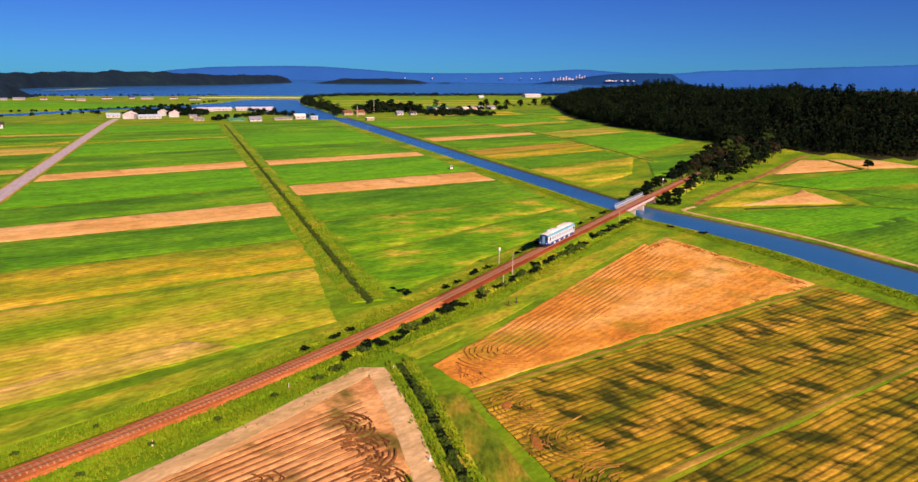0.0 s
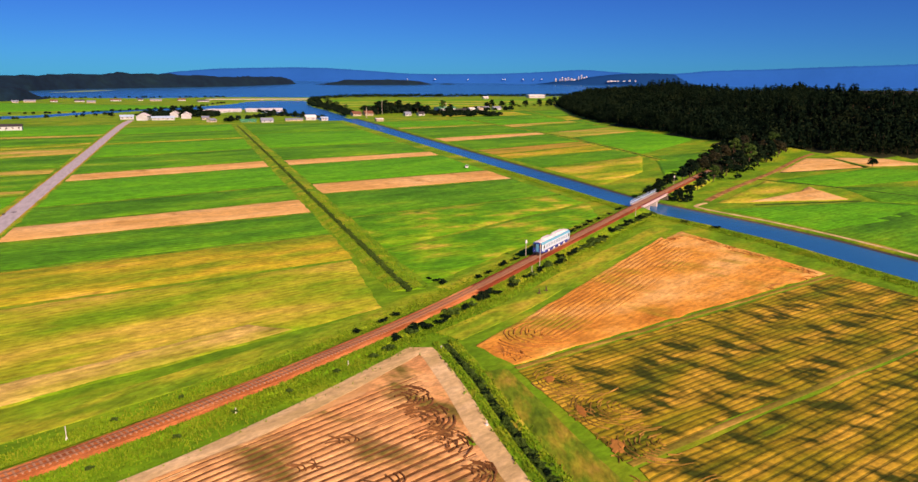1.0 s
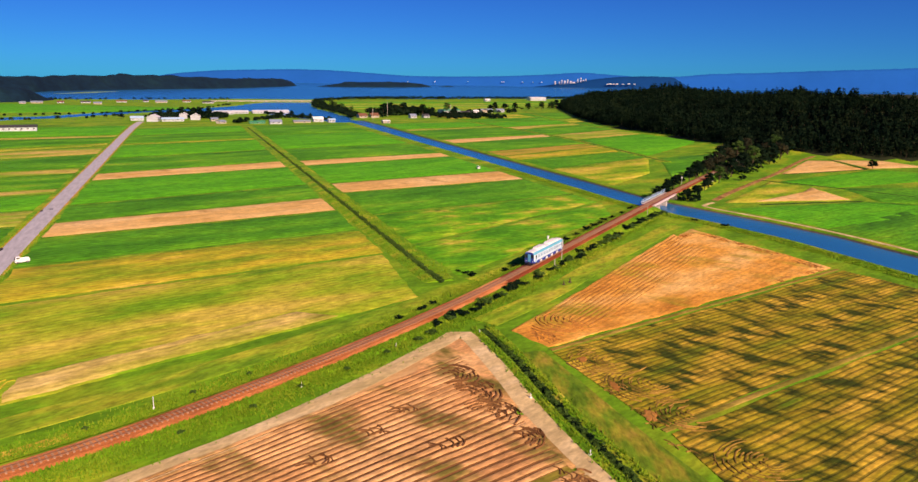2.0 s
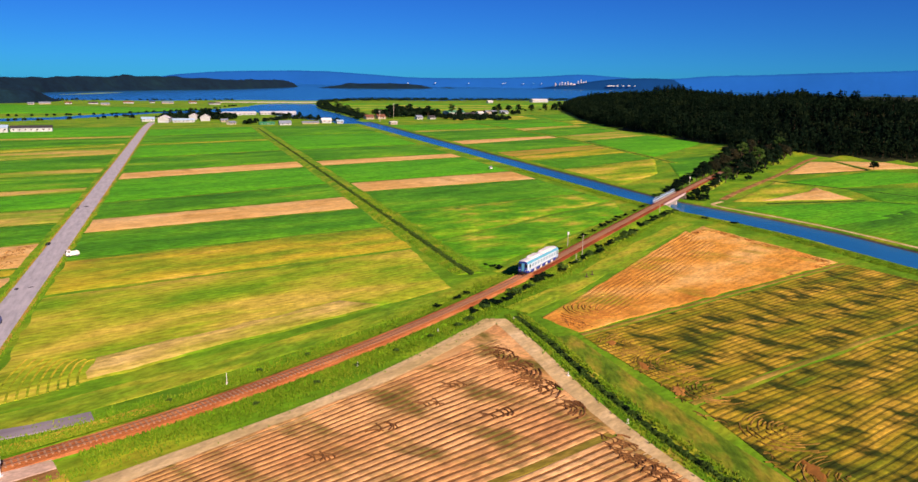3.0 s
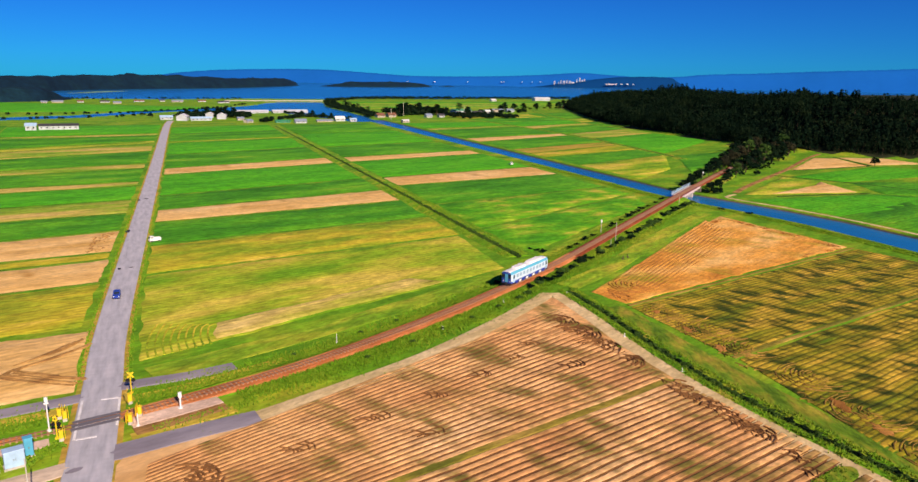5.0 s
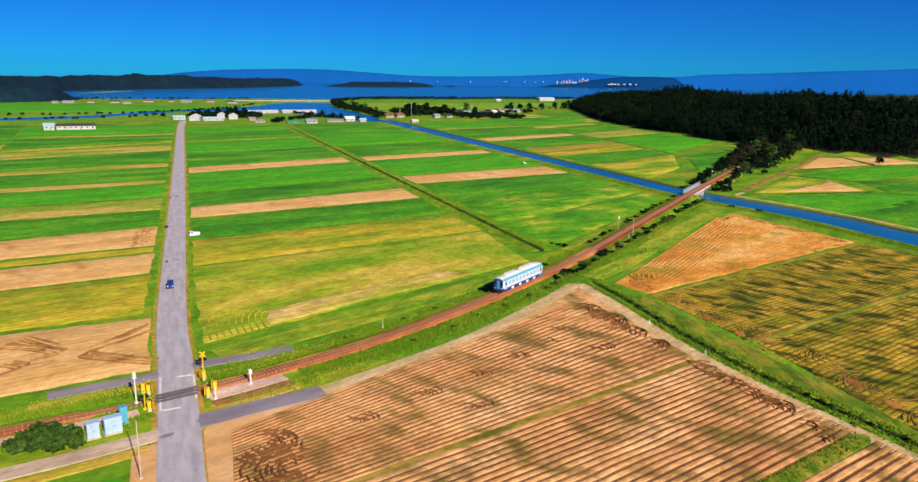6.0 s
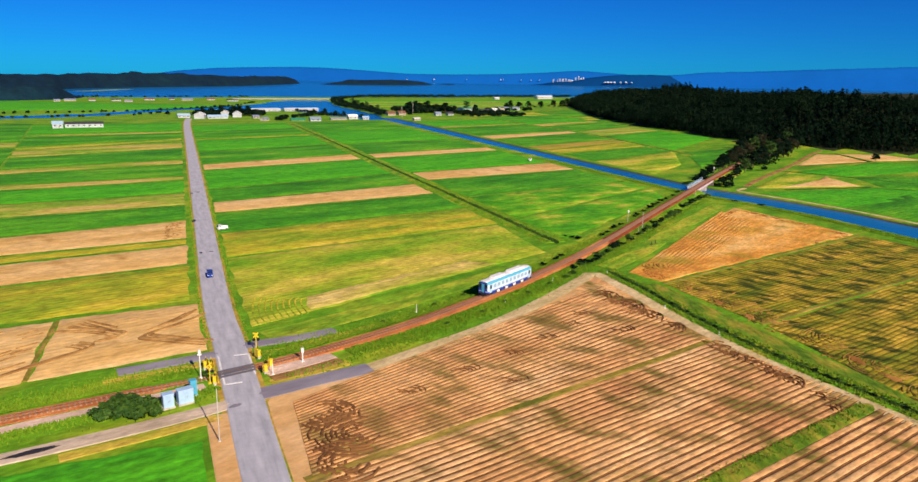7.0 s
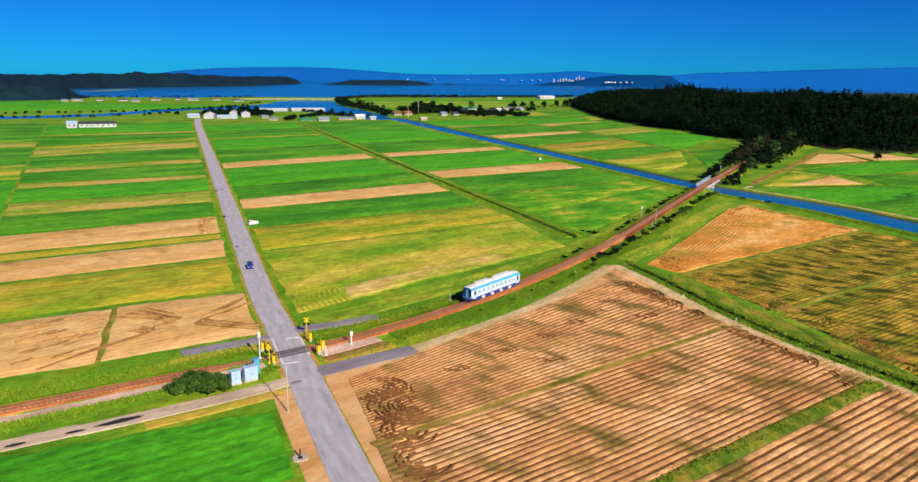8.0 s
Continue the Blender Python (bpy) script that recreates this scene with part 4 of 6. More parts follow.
# ---- the train ----
def railcar():
    """One diesel railcar, nose towards -x, standing on the rails at z = 0.15."""
    car = thing("railcar", "white and blue single diesel railcar on the track", "train")
    L, W = 18.8, 2.8
    h = W / 2
    sec = [(-h, 0.75), (-h, 1.2), (-h, 2.9), (-h + 0.06, 3.15), (-h + 0.35, 3.45), (-0.5, 3.62), (0.5, 3.62), (h - 0.35, 3.45), (h - 0.06, 3.15), (h, 2.9), (h, 1.2), (h, 0.75)]
    mats = [1, 0, 2, 2, 3, 3, 3, 2, 2, 0, 1]
    m = Mesh()
    xs = [(-L / 2, 0.90, 0.02), (-L / 2 + 0.12, 0.96, 0.0), (-L / 2 + 0.5, 1.0, 0.0), (L / 2 - 0.5, 1.0, 0.0), (L / 2 - 0.12, 0.96, 0.0), (L / 2, 0.90, 0.02)]
    k = len(sec)
    for x, q, dz in xs:
        for y, z in sec:
            m.v.append((x, y * q, z if z < 3 else z - (1 - q) * 1.2))
    for i in range(len(xs) - 1):
        for j in range(k - 1):
            o = i * k + j
            m.f.append((o, o + 1, o + k + 1, o + k))
            m.m.append(mats[j])
        m.f.append((i * k + k - 1, i * k, i * k + k, i * k + 2 * k - 1))
        m.m.append(4)
    m.f.append(tuple(range(k)))
    m.f.append(tuple((len(xs) - 1) * k + j for j in range(k - 1, -1, -1)))
    m.m += [1, 1]
    part("body", m, [M_SIDE, M_BLUE, M_CYAN, M_WHITE, M_DARK], car, "white body with light blue cant and deep blue sill")
    for side in (-1, 1):
        y = side * (h + 0.012)
        x = -L / 2 + 1.15
        for dx in (x, L / 2 - 1.15):
            d = Mesh()
            d.box(dx, y, 1.85, 0.95, 0.03, 2.0, bevel=0.0)
            d = part("door", d, M_PALEBLUE, car, "pale blue passenger door")
            g = Mesh()
            g.box(dx, y + side * 0.02, 2.25, 0.6, 0.02, 0.85)
            part("door_window", g, M_GLASS, d)
        for i in range(9):
            wx = -L / 2 + 2.78 + i * 1.655
            f = Mesh()
            f.box(wx, y, 2.25, 1.2, 0.03, 0.95)
            f = part("window_frame", f, M_SIDE, car)
            g = Mesh()
            g.box(wx - 0.0, y + side * 0.02, 2.25, 1.08, 0.02, 0.82)
            part("window_pane", g, M_PANE, f)
        for i in range(9):
            s = Mesh()
            s.box(-6.8 + i * 1.7, side * (h - 0.02), 0.7, 1.05, 0.1, 0.55, bevel=0.03)
            part("skirt", s, M_WHITE if i % 2 else M_BLUE, car)
    for end in (-1, 1):
        x = end * (L / 2 + 0.012)
        for y in (-0.85, 0.85):
            g = Mesh()
            g.box(x, y, 2.45, 0.03, 0.75, 0.95)
            part("front_window", g, M_GLASS, car)
            lamp = Mesh()
            lamp.tube((x - end * 0.05, y, 1.2), (x + end * 0.05, y, 1.2), 0.13, k=12)
            part("headlight", lamp, M_WHITE, car, "round headlight")
        g = Mesh()
        g.box(x, 0, 1.95, 0.05, 0.72, 2.0)
        part("end_door", g, M_CYAN, car)
        c = Mesh()
        c.box(x + end * 0.3, 0, 0.85, 0.6, 0.26, 0.3, bevel=0.05)
        c.box(x + end * 0.1, 0, 0.45, 0.2, 2.3, 0.35, bevel=0.05)
        part("coupler", c, M_DARK, car)
    for x, sx in ((-3.7, 4.8), (3.9, 6.4)):
        u = Mesh()
        u.box(x, 0, 3.76, sx, 1.7, 0.34, bevel=0.2, taper=0.9)
        for i in range(3):
            u.box(x + sx * (i - 1) * 0.28, 0, 3.94, sx * 0.2, 1.1, 0.06, bevel=0.1)
        part("roof_unit", u, M_WHITE, car, "white roof cooling unit")
    u = Mesh()
    u.box(0, 0, 0.55, 9.0, 2.2, 0.5, bevel=0.1)
    part("underframe", u, M_DARK, car)
    for x in (-6.4, 6.4):
        g = Mesh()
        for y in (-0.95, 0.95):
            g.box(x, y, 0.5, 2.9, 0.16, 0.3, bevel=0.05)
        g.box(x, 0, 0.55, 0.5, 1.9, 0.3)
        g = part("bogie", g, M_DARK, car)
        for dx in (-1.0, 1.0):
            for y in (-0.57, 0.57):
                w = Mesh()
                w.tube((x + dx, y - 0.065, 0.43), (x + dx, y + 0.065, 0.43), 0.43, k=18)
                part("wheel", w, M_STEEL, g)
    return car


RAILCAR = railcar()


def motions():
    """The railcar's run along the track."""
    xs = [(0.0, 62.6), (1.5, 39.2), (3.0, 17.5), (4.5, -3.2), (6.0, -24.5), (7.0, -38.2), (8.0, -53.2)]
    rows = []
    for i in range(17):
        t = i * 0.5
        x = float(np.interp(t, [q[0] for q in xs], [q[1] for q in xs]))
        s = run_at(x)
        a, _ = lie(s - 6.4)
        b, _ = lie(s + 6.4)
        c = (a + b) / 2
        ang = math.degrees(math.atan2(b.y - a.y, b.x - a.x))
        tilt = math.degrees(math.atan2(b.z - a.z, math.hypot(b.x - a.x, b.y - a.y)))
        rows.append((t, pose(c.x, c.y, c.z + 0.15, 0, -tilt, ang)))
    walk(RAILCAR, rows)


# ---- plants ----
def scatter_leaves(rng, centres, radii, per, size, squash=0.8):
    """Leaf sprays as small bent quads on and in clumps: vertices and faces."""
    c = np.repeat(np.asarray(centres, float), per, 0)
    r = np.repeat(np.asarray(radii, float), per)
    n = len(c)
    d = rng.normal(size=(n, 3))
    d /= np.linalg.norm(d, axis=1)[:, None]
    d[:, 2] = np.abs(d[:, 2]) * 1.0 - 0.35 * rng.random(n)
    p = c + d * (r * (0.55 + 0.45 * rng.random(n)) )[:, None] * np.array([1, 1, squash])
    nrm = d + 0.7 * rng.normal(size=(n, 3))
    nrm /= np.linalg.norm(nrm, axis=1)[:, None]
    a = np.cross(nrm, rng.normal(size=(n, 3)))
    a /= np.linalg.norm(a, axis=1)[:, None]
    b = np.cross(nrm, a)
    s = size * (0.6 + 0.8 * rng.random(n))[:, None]
    v = np.stack([p - a * s, p - b * s * 0.6 + nrm * s * 0.15, p + a * s, p + b * s * 0.6 - nrm * s * 0.1], 1).reshape(-1, 3)
    return v, np.arange(4 * n).reshape(-1, 4)


def tree_meshes(seed, height, spread, leaf, material, clumps=18, per=64):
    """A trunk with limbs, and a crown of sprays held by them."""
    rng = np.random.default_rng(seed)
    t = Mesh()
    top = Vector((rng.normal() * 0.3, rng.normal() * 0.3, height * 0.62))
    t.tube((0, 0, -0.3), top, height * 0.035, height * 0.018, 7)
    cs, rs = [], []
    for i in range(clumps):
        q = 2 * math.pi * i / clumps * 2.4 + rng.random()
        lift = height * (0.34 + 0.56 * i / clumps)
        far = spread * (0.95 - 0.6 * (i / clumps) ** 1.6) * (0.55 + 0.45 * rng.random())
        e = Vector((math.cos(q) * far, math.sin(q) * far, lift))
        if i % 2 == 0:
            t.tube(top * (0.4 + 0.5 * i / clumps), e, height * 0.014, height * 0.004, 5)
        cs.append(e)
        rs.append(spread * (0.30 + 0.22 * rng.random()))
    v, f = scatter_leaves(rng, cs, rs, per, leaf)
    return t.data("trunk", M_BARK), fast_mesh("crown", v, f, material)


def plant(name, meshes, label, category, x, y, z, rz, scale, group, tops=("trunk", "crown")):
    ob = thing(name, label, category, pose(x, y, z, 0, 0, rz), group)
    ob.scale = (scale, scale, scale * random.uniform(0.9, 1.1))
    for n, me in zip(tops, meshes):
        part(n, me, None, ob)
    return ob


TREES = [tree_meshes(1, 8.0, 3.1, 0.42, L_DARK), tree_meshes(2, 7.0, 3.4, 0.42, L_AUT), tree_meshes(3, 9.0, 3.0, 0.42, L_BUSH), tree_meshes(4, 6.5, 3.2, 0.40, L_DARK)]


def bank(x, off):
    """A place beside the railway: x along it, off to its south side."""
    p, a = lie(run_at(x))
    return p.x + math.sin(a) * off, p.y - math.cos(a) * off, p.z


rng0 = random.Random(5)
for x, off, kind, sc in [(136, 6.0, 3, .62), (141, 8.0, 0, .6), (152, 6.5, 3, .5), (160, 7.0, 0, .55), (168, 6.5, 3, .55), (135, -5.5, 3, .55), (151, -6.5, 3, .6), (139, -4.2, 3, .6), (146, -5, 0, .55), (158, -6, 0, .62), (168, -6.5, 3, .55), (180, -5.5, 0, .7), (193, -6, 0, .8), (203, -8, 3, .85), (214, -6, 1, .85), (224, -8.5, 0, .95), (235, -6, 1, .9),
                         (247, -8, 0, 1.05), (258, -6, 1, 1.0), (270, -9, 3, 1.1), (284, -6, 2, 1.1), (298, -8, 0, 1.2), (312, -6, 1, 1.1), (328, -8, 0, 1.2),
                         (140, 5, 3, .5), (147, 6, 2, .45), (176, 5, 0, .7), (186, 7, 2, .8), (196, 5.5, 1, .85), (206, 8, 0, .95), (217, 6, 1, .9), (226, 9, 0, 1.05), (237, 6, 3, 1.0), (246, 10, 2, 1.1), (256, 7, 1, 1.05),
                         (266, 11, 0, 1.15), (276, 7, 0, 1.1), (290, 10, 1, 1.15), (304, 7, 0, 1.2), (318, 11, 2, 1.2), (334, 7, 0, 1.2), (252, 14, 0, 1.05), (268, 16, 3, 1.15), (284, 15, 0, 1.2), (296, 18, 1, 1.2), (310, 17, 3, 1.25), (324, 19, 0, 1.25), (340, 15, 3, 1.3), (342, -12, 0, 1.3), (320, -13, 3, 1.2), (300, -13, 0, 1.2)]:
    px, py, _ = bank(x, off)
    sc = sc * (1.3 if x < 205 and off < 0 else 1.1 if x < 205 else 1.25)
    plant("tree", TREES[kind], ("dark green broadleaf tree beside the railway", "reddish mixed-leaf tree beside the railway", "mid-green broadleaf tree beside the railway", "low dark tree beside the railway")[kind],
          "tree", px, py, 0.2, rng0.uniform(0, 360), sc, "trees along the railway")
plant("tree", TREES[3], "lone round dark tree between the fields", "tree", 318, 138, 0, 20, 0.85, "")


def shrub_mesh(seed, r, material, n=9, per=46, leaf=0.2):
    rng = np.random.default_rng(seed)
    cs = [(rng.normal() * r * 0.55, rng.normal() * r * 0.5, r * (0.25 + 0.5 * rng.random())) for _ in range(n)]
    v, f = scatter_leaves(rng, cs, [r * (0.4 + 0.25 * rng.random()) for _ in range(n)], per, leaf * r)
    v[:, 2] = np.maximum(v[:, 2], -0.1)
    return fast_mesh("foliage", v, f, material)


SHRUBS = [shrub_mesh(11, 1.0, L_BUSH), shrub_mesh(12, 1.0, L_DARK), shrub_mesh(13, 1.0, L_BUSH), shrub_mesh(14, 1.0, L_GRASS)]


def shrub(x, y, z, r, kind, label, group=""):
    ob = new("shrub", SHRUBS[kind])
    ob.matrix_basis = pose(x, y, z, 0, 0, rng0.uniform(0, 360))
    ob.scale = (r, r, r * rng0.uniform(0.75, 1.1))
    return tagged(ob, label, "shrub", group)


DARK_SHRUB, SLOPE = "dark green shrub on the railway bank", "shrubs on the railway bank"
x = -14.0
while x < 104:
    thick = 0.9 if x > 15 or x < 0 else 0.5
    off = 4.0 + 0.02 * max(x, 0) + rng0.uniform(-0.8, 1.3)
    px, py, pz = bank(x, off)
    if rng0.random() < 0.82:
        shrub(px, py, max(0.0, pz * 0.35), rng0.uniform(0.7, 1.25) * (1.15 if x > 60 else 1), rng0.choice((0, 1, 1, 2)), DARK_SHRUB, SLOPE)
    x += rng0.uniform(1.0, 2.4)
for x, off, r in [(-15, -4.6, .7), (-9, -4.4, .8), (-5, -5, .6), (22, -5.2, .8), (26, -5, .7), (33, -5.5, 1.0), (38, -5, .8), (52, -5.5, .9), (56, -6, 1.0), (63, -6, .8), (70, -6, 1.1), (76, -6.5, 1.0), (80, -6, .9), (84, -7, 1.1), (90, -6, .9), (97, -5.5, 1.0)]:
    px, py, pz = bank(x, off)
    shrub(px, py, 0.3, r, 1, DARK_SHRUB, SLOPE)
for x, off, r in [(-62, 4.4, .45), (-52, 5, .5), (-44, 4.5, .4), (-36, 4.6, .5), (-28, 5, .5), (-21, 5.4, .7), (-17, 5.6, .9), (-70, -5.5, .4), (-55, -6, .45), (-46, -6, .4)]:
    px, py, pz = bank(x, off)
    shrub(px, py, 0.2, r, 0, "small green shrub on the railway bank", SLOPE)
for px, py, r, k in [(-119.5, -75, 2.7, 0), (-117, -75.4, 2.3, 0), (-122, -75.8, 2.3, 2), (-120.8, -74.2, 2.0, 2), (-109.5, -74.2, 0.9, 3), (-107.6, -71, 0.8, 3)]:
    shrub(px, py, 0, r, k, "bushy green shrub beside the relay cabinets")
for px, py, r in [(100, 59, 1.6), (103, 60.5, 1.8), (96, 56, 1.4), (106, 58.5, 1.3), (104, 72, 1.0), (137, 82, 1.6), (140, 79, 1.9), (145, 84, 1.7), (112, 45, .9), (115.5, 34, 1.0)]:
    shrub(px, py, 0, r, 1, "dark shrub on the canal bank beside the bridge")
# hedge line in the near ditch
y = -33.0
while y > -150:
    px = float(np.interp(-y, [31, 48, 70, 88, 104, 122, 190], [-4.0, -5, -7.6, -8.4, -7.4, -5.5, 0]))
    shrub(px + rng0.uniform(-0.35, 0.35), y, 0.02, rng0.uniform(0.38, 0.62), rng0.choice((0, 1, 0, 2)), "dark hedge shrub in the ditch", "hedge in the ditch")
    y -= rng0.uniform(0.5, 0.9)


def reed_bed():
    """Reeds along the long drainage ditch, too dense to count."""
    vs, n, fs, y = [], 0, [], 2.0
    forms = []
    for me in SHRUBS[:3]:
        co = np.zeros(len(me.vertices) * 3, np.float32)
        me.vertices.foreach_get("co", co)
        forms.append(co.reshape(-1, 3))
    while y < 380:
        v = forms[rng0.choice((0, 0, 1, 2))]
        a, r = rng0.uniform(0, 6.28), rng0.uniform(0.5, 0.8)
        c, d = math.cos(a) * r, math.sin(a) * r
        w = np.stack([v[:, 0] * c - v[:, 1] * d + ditch_x(y) + rng0.uniform(-0.3, 0.3), v[:, 0] * d + v[:, 1] * c + y, v[:, 2] * r * 0.9 - 0.05], 1)
        vs.append(w)
        fs.append(np.arange(len(w)).reshape(-1, 4) + n)
        n += len(w)
        y += rng0.uniform(0.45, 0.8) * (1 + y / 110)
    solid("ditch_reeds", fast_mesh("ditch_reeds", np.concatenate(vs), np.concatenate(fs), L_BUSH), None, "dark green reeds filling the drainage ditch", "reeds", "stuff")


reed_bed()
for px, py, r in [(9.5, 5, .9), (8.6, 7.5, .7), (7.6, 10, .6)]:
    shrub(px, py, 0, r, 1, "dark shrub at the corner of the rice field")


def tufts(name, places, label, material, h=0.55, seed=3, w=0.16):
    """Upright tufts of three blades each, in one mesh."""
    rng = np.random.default_rng(seed)
    p = np.asarray(places, float)
    n = len(p)
    v = np.zeros((n, 3, 3, 3))
    for b in range(3):
        q = rng.random(n) * 2 * np.pi
        d = np.stack([np.cos(q), np.sin(q), 0 * q], 1)
        s = w * (0.6 + 0.8 * rng.random(n))[:, None]
        tall = h * (0.5 + 0.9 * rng.random(n))[:, None]
        lean = np.stack([rng.normal(size=n) * 0.25, rng.normal(size=n) * 0.25, np.ones(n)], 1) * tall
        v[:, b, 0], v[:, b, 1], v[:, b, 2] = p - d * s, p + d * s, p + lean
    v = v.reshape(-1, 3)
    solid(name, fast_mesh(name, v, np.arange(len(v)).reshape(-1, 3), material), None, label, "grass", "stuff")


rg = np.random.default_rng(9)
spots = []
for _ in range(52000):
    x = rg.uniform(-160, 104)
    if -109 < x < -97:
        continue
    side = rg.choice((-1, 1))
    off = side * (2.5 + abs(rg.normal()) * 2.4)
    px, py, pz = bank(x, off)
    if side > 0 and (-97 < x < -84 and off < 6 or -168 < x < -108 and off < 4.4):
        continue
    foot = 2.4 + pz * 1.7
    spots.append((px, py, max(0.0, pz * 0.7 * (1 - (abs(off) - 2.5) / max(foot - 2.5, 0.1)))))
tufts("bank_grass", spots, "tall green and yellowing grass on the railway bank", L_GRASS, 0.36, 4, 0.10)
spots = []
for _ in range(9000):
    y = rg.uniform(-150, 3) if rg.random() < 0.5 else rg.uniform(3, 140)
    c = float(np.interp(-y, [31, 48, 70, 88, 104, 122, 190], [-4.0, -5, -7.6, -8.4, -7.4, -5.5, 0])) if y < -30 else ditch_x(y)
    if -30 < y < 3:
        continue
    spots.append((c + rg.choice((-1, 1)) * (1.0 + abs(rg.normal()) * (1.5 if y > 0 else 0.7)), y, 0.12))
tufts("ditch_grass", spots, "long green grass on the ditch banks", L_GRASS, 0.45, 6, 0.12)
spots = []
for _ in range(7000):
    y = rg.uniform(-55, 200)
    cw = canal_w(y)
    q = rg.uniform(-9, -3.0)
    spots.append((cw + q, y, 0.1))
for _ in range(1500):
    y = rg.uniform(-50, 120)
    spots.append((road_x(y) + rg.choice((-1, 1)) * rg.uniform(3.1, 4.3), y, 0.0))
tufts("verge_grass", spots, "long yellow-green grass on the verges", L_GRASS, 0.35, 8, 0.12)


def forest():
    """The wood on the hill: conifers and broadleaved trees too many to count."""
    rng = np.random.default_rng(21)
    kinds = []
    for k in range(6):
        n = 120
        if k < 3:                                   # conifers in drooping tiers
            t = rng.random(n) ** 1.1
            rad = (1 - t) * (2.9 + 0.5 * rng.random()) + 0.2
            z = 0.8 + t * (11.5 + 1.2 * k)
            q = rng.random(n) * 2 * np.pi
            p = np.stack([np.cos(q) * rad * (0.6 + 0.4 * rng.random(n)), np.sin(q) * rad * (0.6 + 0.4 * rng.random(n)), z], 1)
            d = np.stack([np.cos(q), np.sin(q), 0.25 - 0.6 * rng.random(n)], 1)
        else:                                       # round and uneven broad heads
            d = rng.normal(size=(n, 3))
            d /= np.linalg.norm(d, axis=1)[:, None]
            heads = np.array([[0, 0, 7.5], [1.8, 0.6, 5.6], [-1.5, 1.3, 5.2], [0.2, -1.9, 5.8], [-1.2, -1.0, 3.4], [1.4, -0.8, 2.6]])[rng.integers(0, 6, n)]
            p = d * np.array([2.3, 2.3, 2.0 + 0.25 * k]) * (0.75 + 0.25 * rng.random(n))[:, None] + heads
        a = np.cross(d, rng.normal(size=(n, 3)))
        a /= np.linalg.norm(a, axis=1)[:, None]
        b = np.cross(a, d + 0.5 * rng.normal(size=(n, 3)))
        b /= np.linalg.norm(b, axis=1)[:, None]
        s = (0.75 + 0.55 * rng.random(n))[:, None]
        v = np.stack([p - a * s * 0.8, p + a * s * 0.8, p + d * s * 0.9 + b * 0.3 * s], 1).reshape(-1, 3)
        trunk = np.array([[-.22, -.15, -1], [.22, -.15, -1], [0, 0, 7.0], [.15, .22, -1], [-.15, -.22, -1], [0, 0, 7.0]])
        kinds.append(np.concatenate([v, trunk]))
    out, bark, total = [], [], 0
    cells = []
    for x in np.arange(330, 1000, 5.2):
        for y in np.arange(-120, 1300, 5.2):
            cells.append((x + rng.uniform(-2.2, 2.2), y + rng.uniform(-2.2, 2.2)))
    for x, y in cells:
        d = wood_depth(x, y)
        if d < 1.5 or d > 190:
            continue
        if d > 120 and rng.random() < 0.6:
            continue
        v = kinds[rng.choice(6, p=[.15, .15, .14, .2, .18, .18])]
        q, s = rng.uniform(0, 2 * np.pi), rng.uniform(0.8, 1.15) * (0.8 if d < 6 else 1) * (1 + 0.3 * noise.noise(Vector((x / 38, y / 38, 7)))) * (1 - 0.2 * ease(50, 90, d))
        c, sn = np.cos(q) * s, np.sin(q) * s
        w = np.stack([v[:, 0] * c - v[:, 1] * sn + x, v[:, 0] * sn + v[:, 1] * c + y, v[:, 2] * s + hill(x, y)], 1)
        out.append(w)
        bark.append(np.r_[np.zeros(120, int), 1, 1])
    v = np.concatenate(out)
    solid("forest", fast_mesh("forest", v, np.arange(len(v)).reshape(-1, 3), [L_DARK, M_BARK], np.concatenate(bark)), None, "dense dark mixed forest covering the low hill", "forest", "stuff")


forest()
# trees and scrub round the far villages
for x, y, k, s in [(-62, 700, 0, 1.3), (-52, 706, 3, 1.4), (-40, 712, 0, 1.5), (-28, 700, 3, 1.6), (-22, 694, 0, 1.7), (-12, 690, 0, 1.5), (-4, 680, 3, 1.2), (-100, 690, 3, .9), (12, 600, 3, .9), (60, 680, 3, 1.0),
                   (78, 690, 0, 1.0), (86, 670, 3, 1.0), (92, 652, 0, .9), (70, 715, 3, 1.0), (196, 720, 0, 2.0), (206, 726, 0, 2.2), (216, 730, 3, 2.1), (226, 734, 0, 2.2), (236, 728, 3, 2.0), (248, 722, 0, 2.0),
                   (258, 716, 3, 1.6), (186, 700, 3, 1.2), (246, 660, 3, 1.2), (256, 664, 3, 1.3), (268, 672, 0, 1.2), (280, 690, 3, 1.2), (292, 720, 0, 1.4), (300, 770, 2, 1.6), (380, 800, 3, 1.5),
                   (400, 830, 0, 1.6), (430, 856, 3, 1.6), (452, 866, 0, 1.5), (480, 876, 3, 1.6), (505, 876, 0, 1.7), (528, 886, 3, 1.8), (545, 900, 0, 1.8), (165, 760, 2, 1.1), (168, 800, 3, 1.2), (172, 840, 2, 1.2), (176, 880, 3, 1.3), (180, 920, 2, 1.2), (186, 960, 3, 1.3), (192, 1000, 2, 1.3)]:
    plant("tree", TREES[k], ("dark green broadleaf tree by the village", "reddish tree by the village", "mid-green tree by the river", "low dark tree by the village")[k], "tree", x, y, 0, rng0.uniform(0, 360), s, "trees by the village")


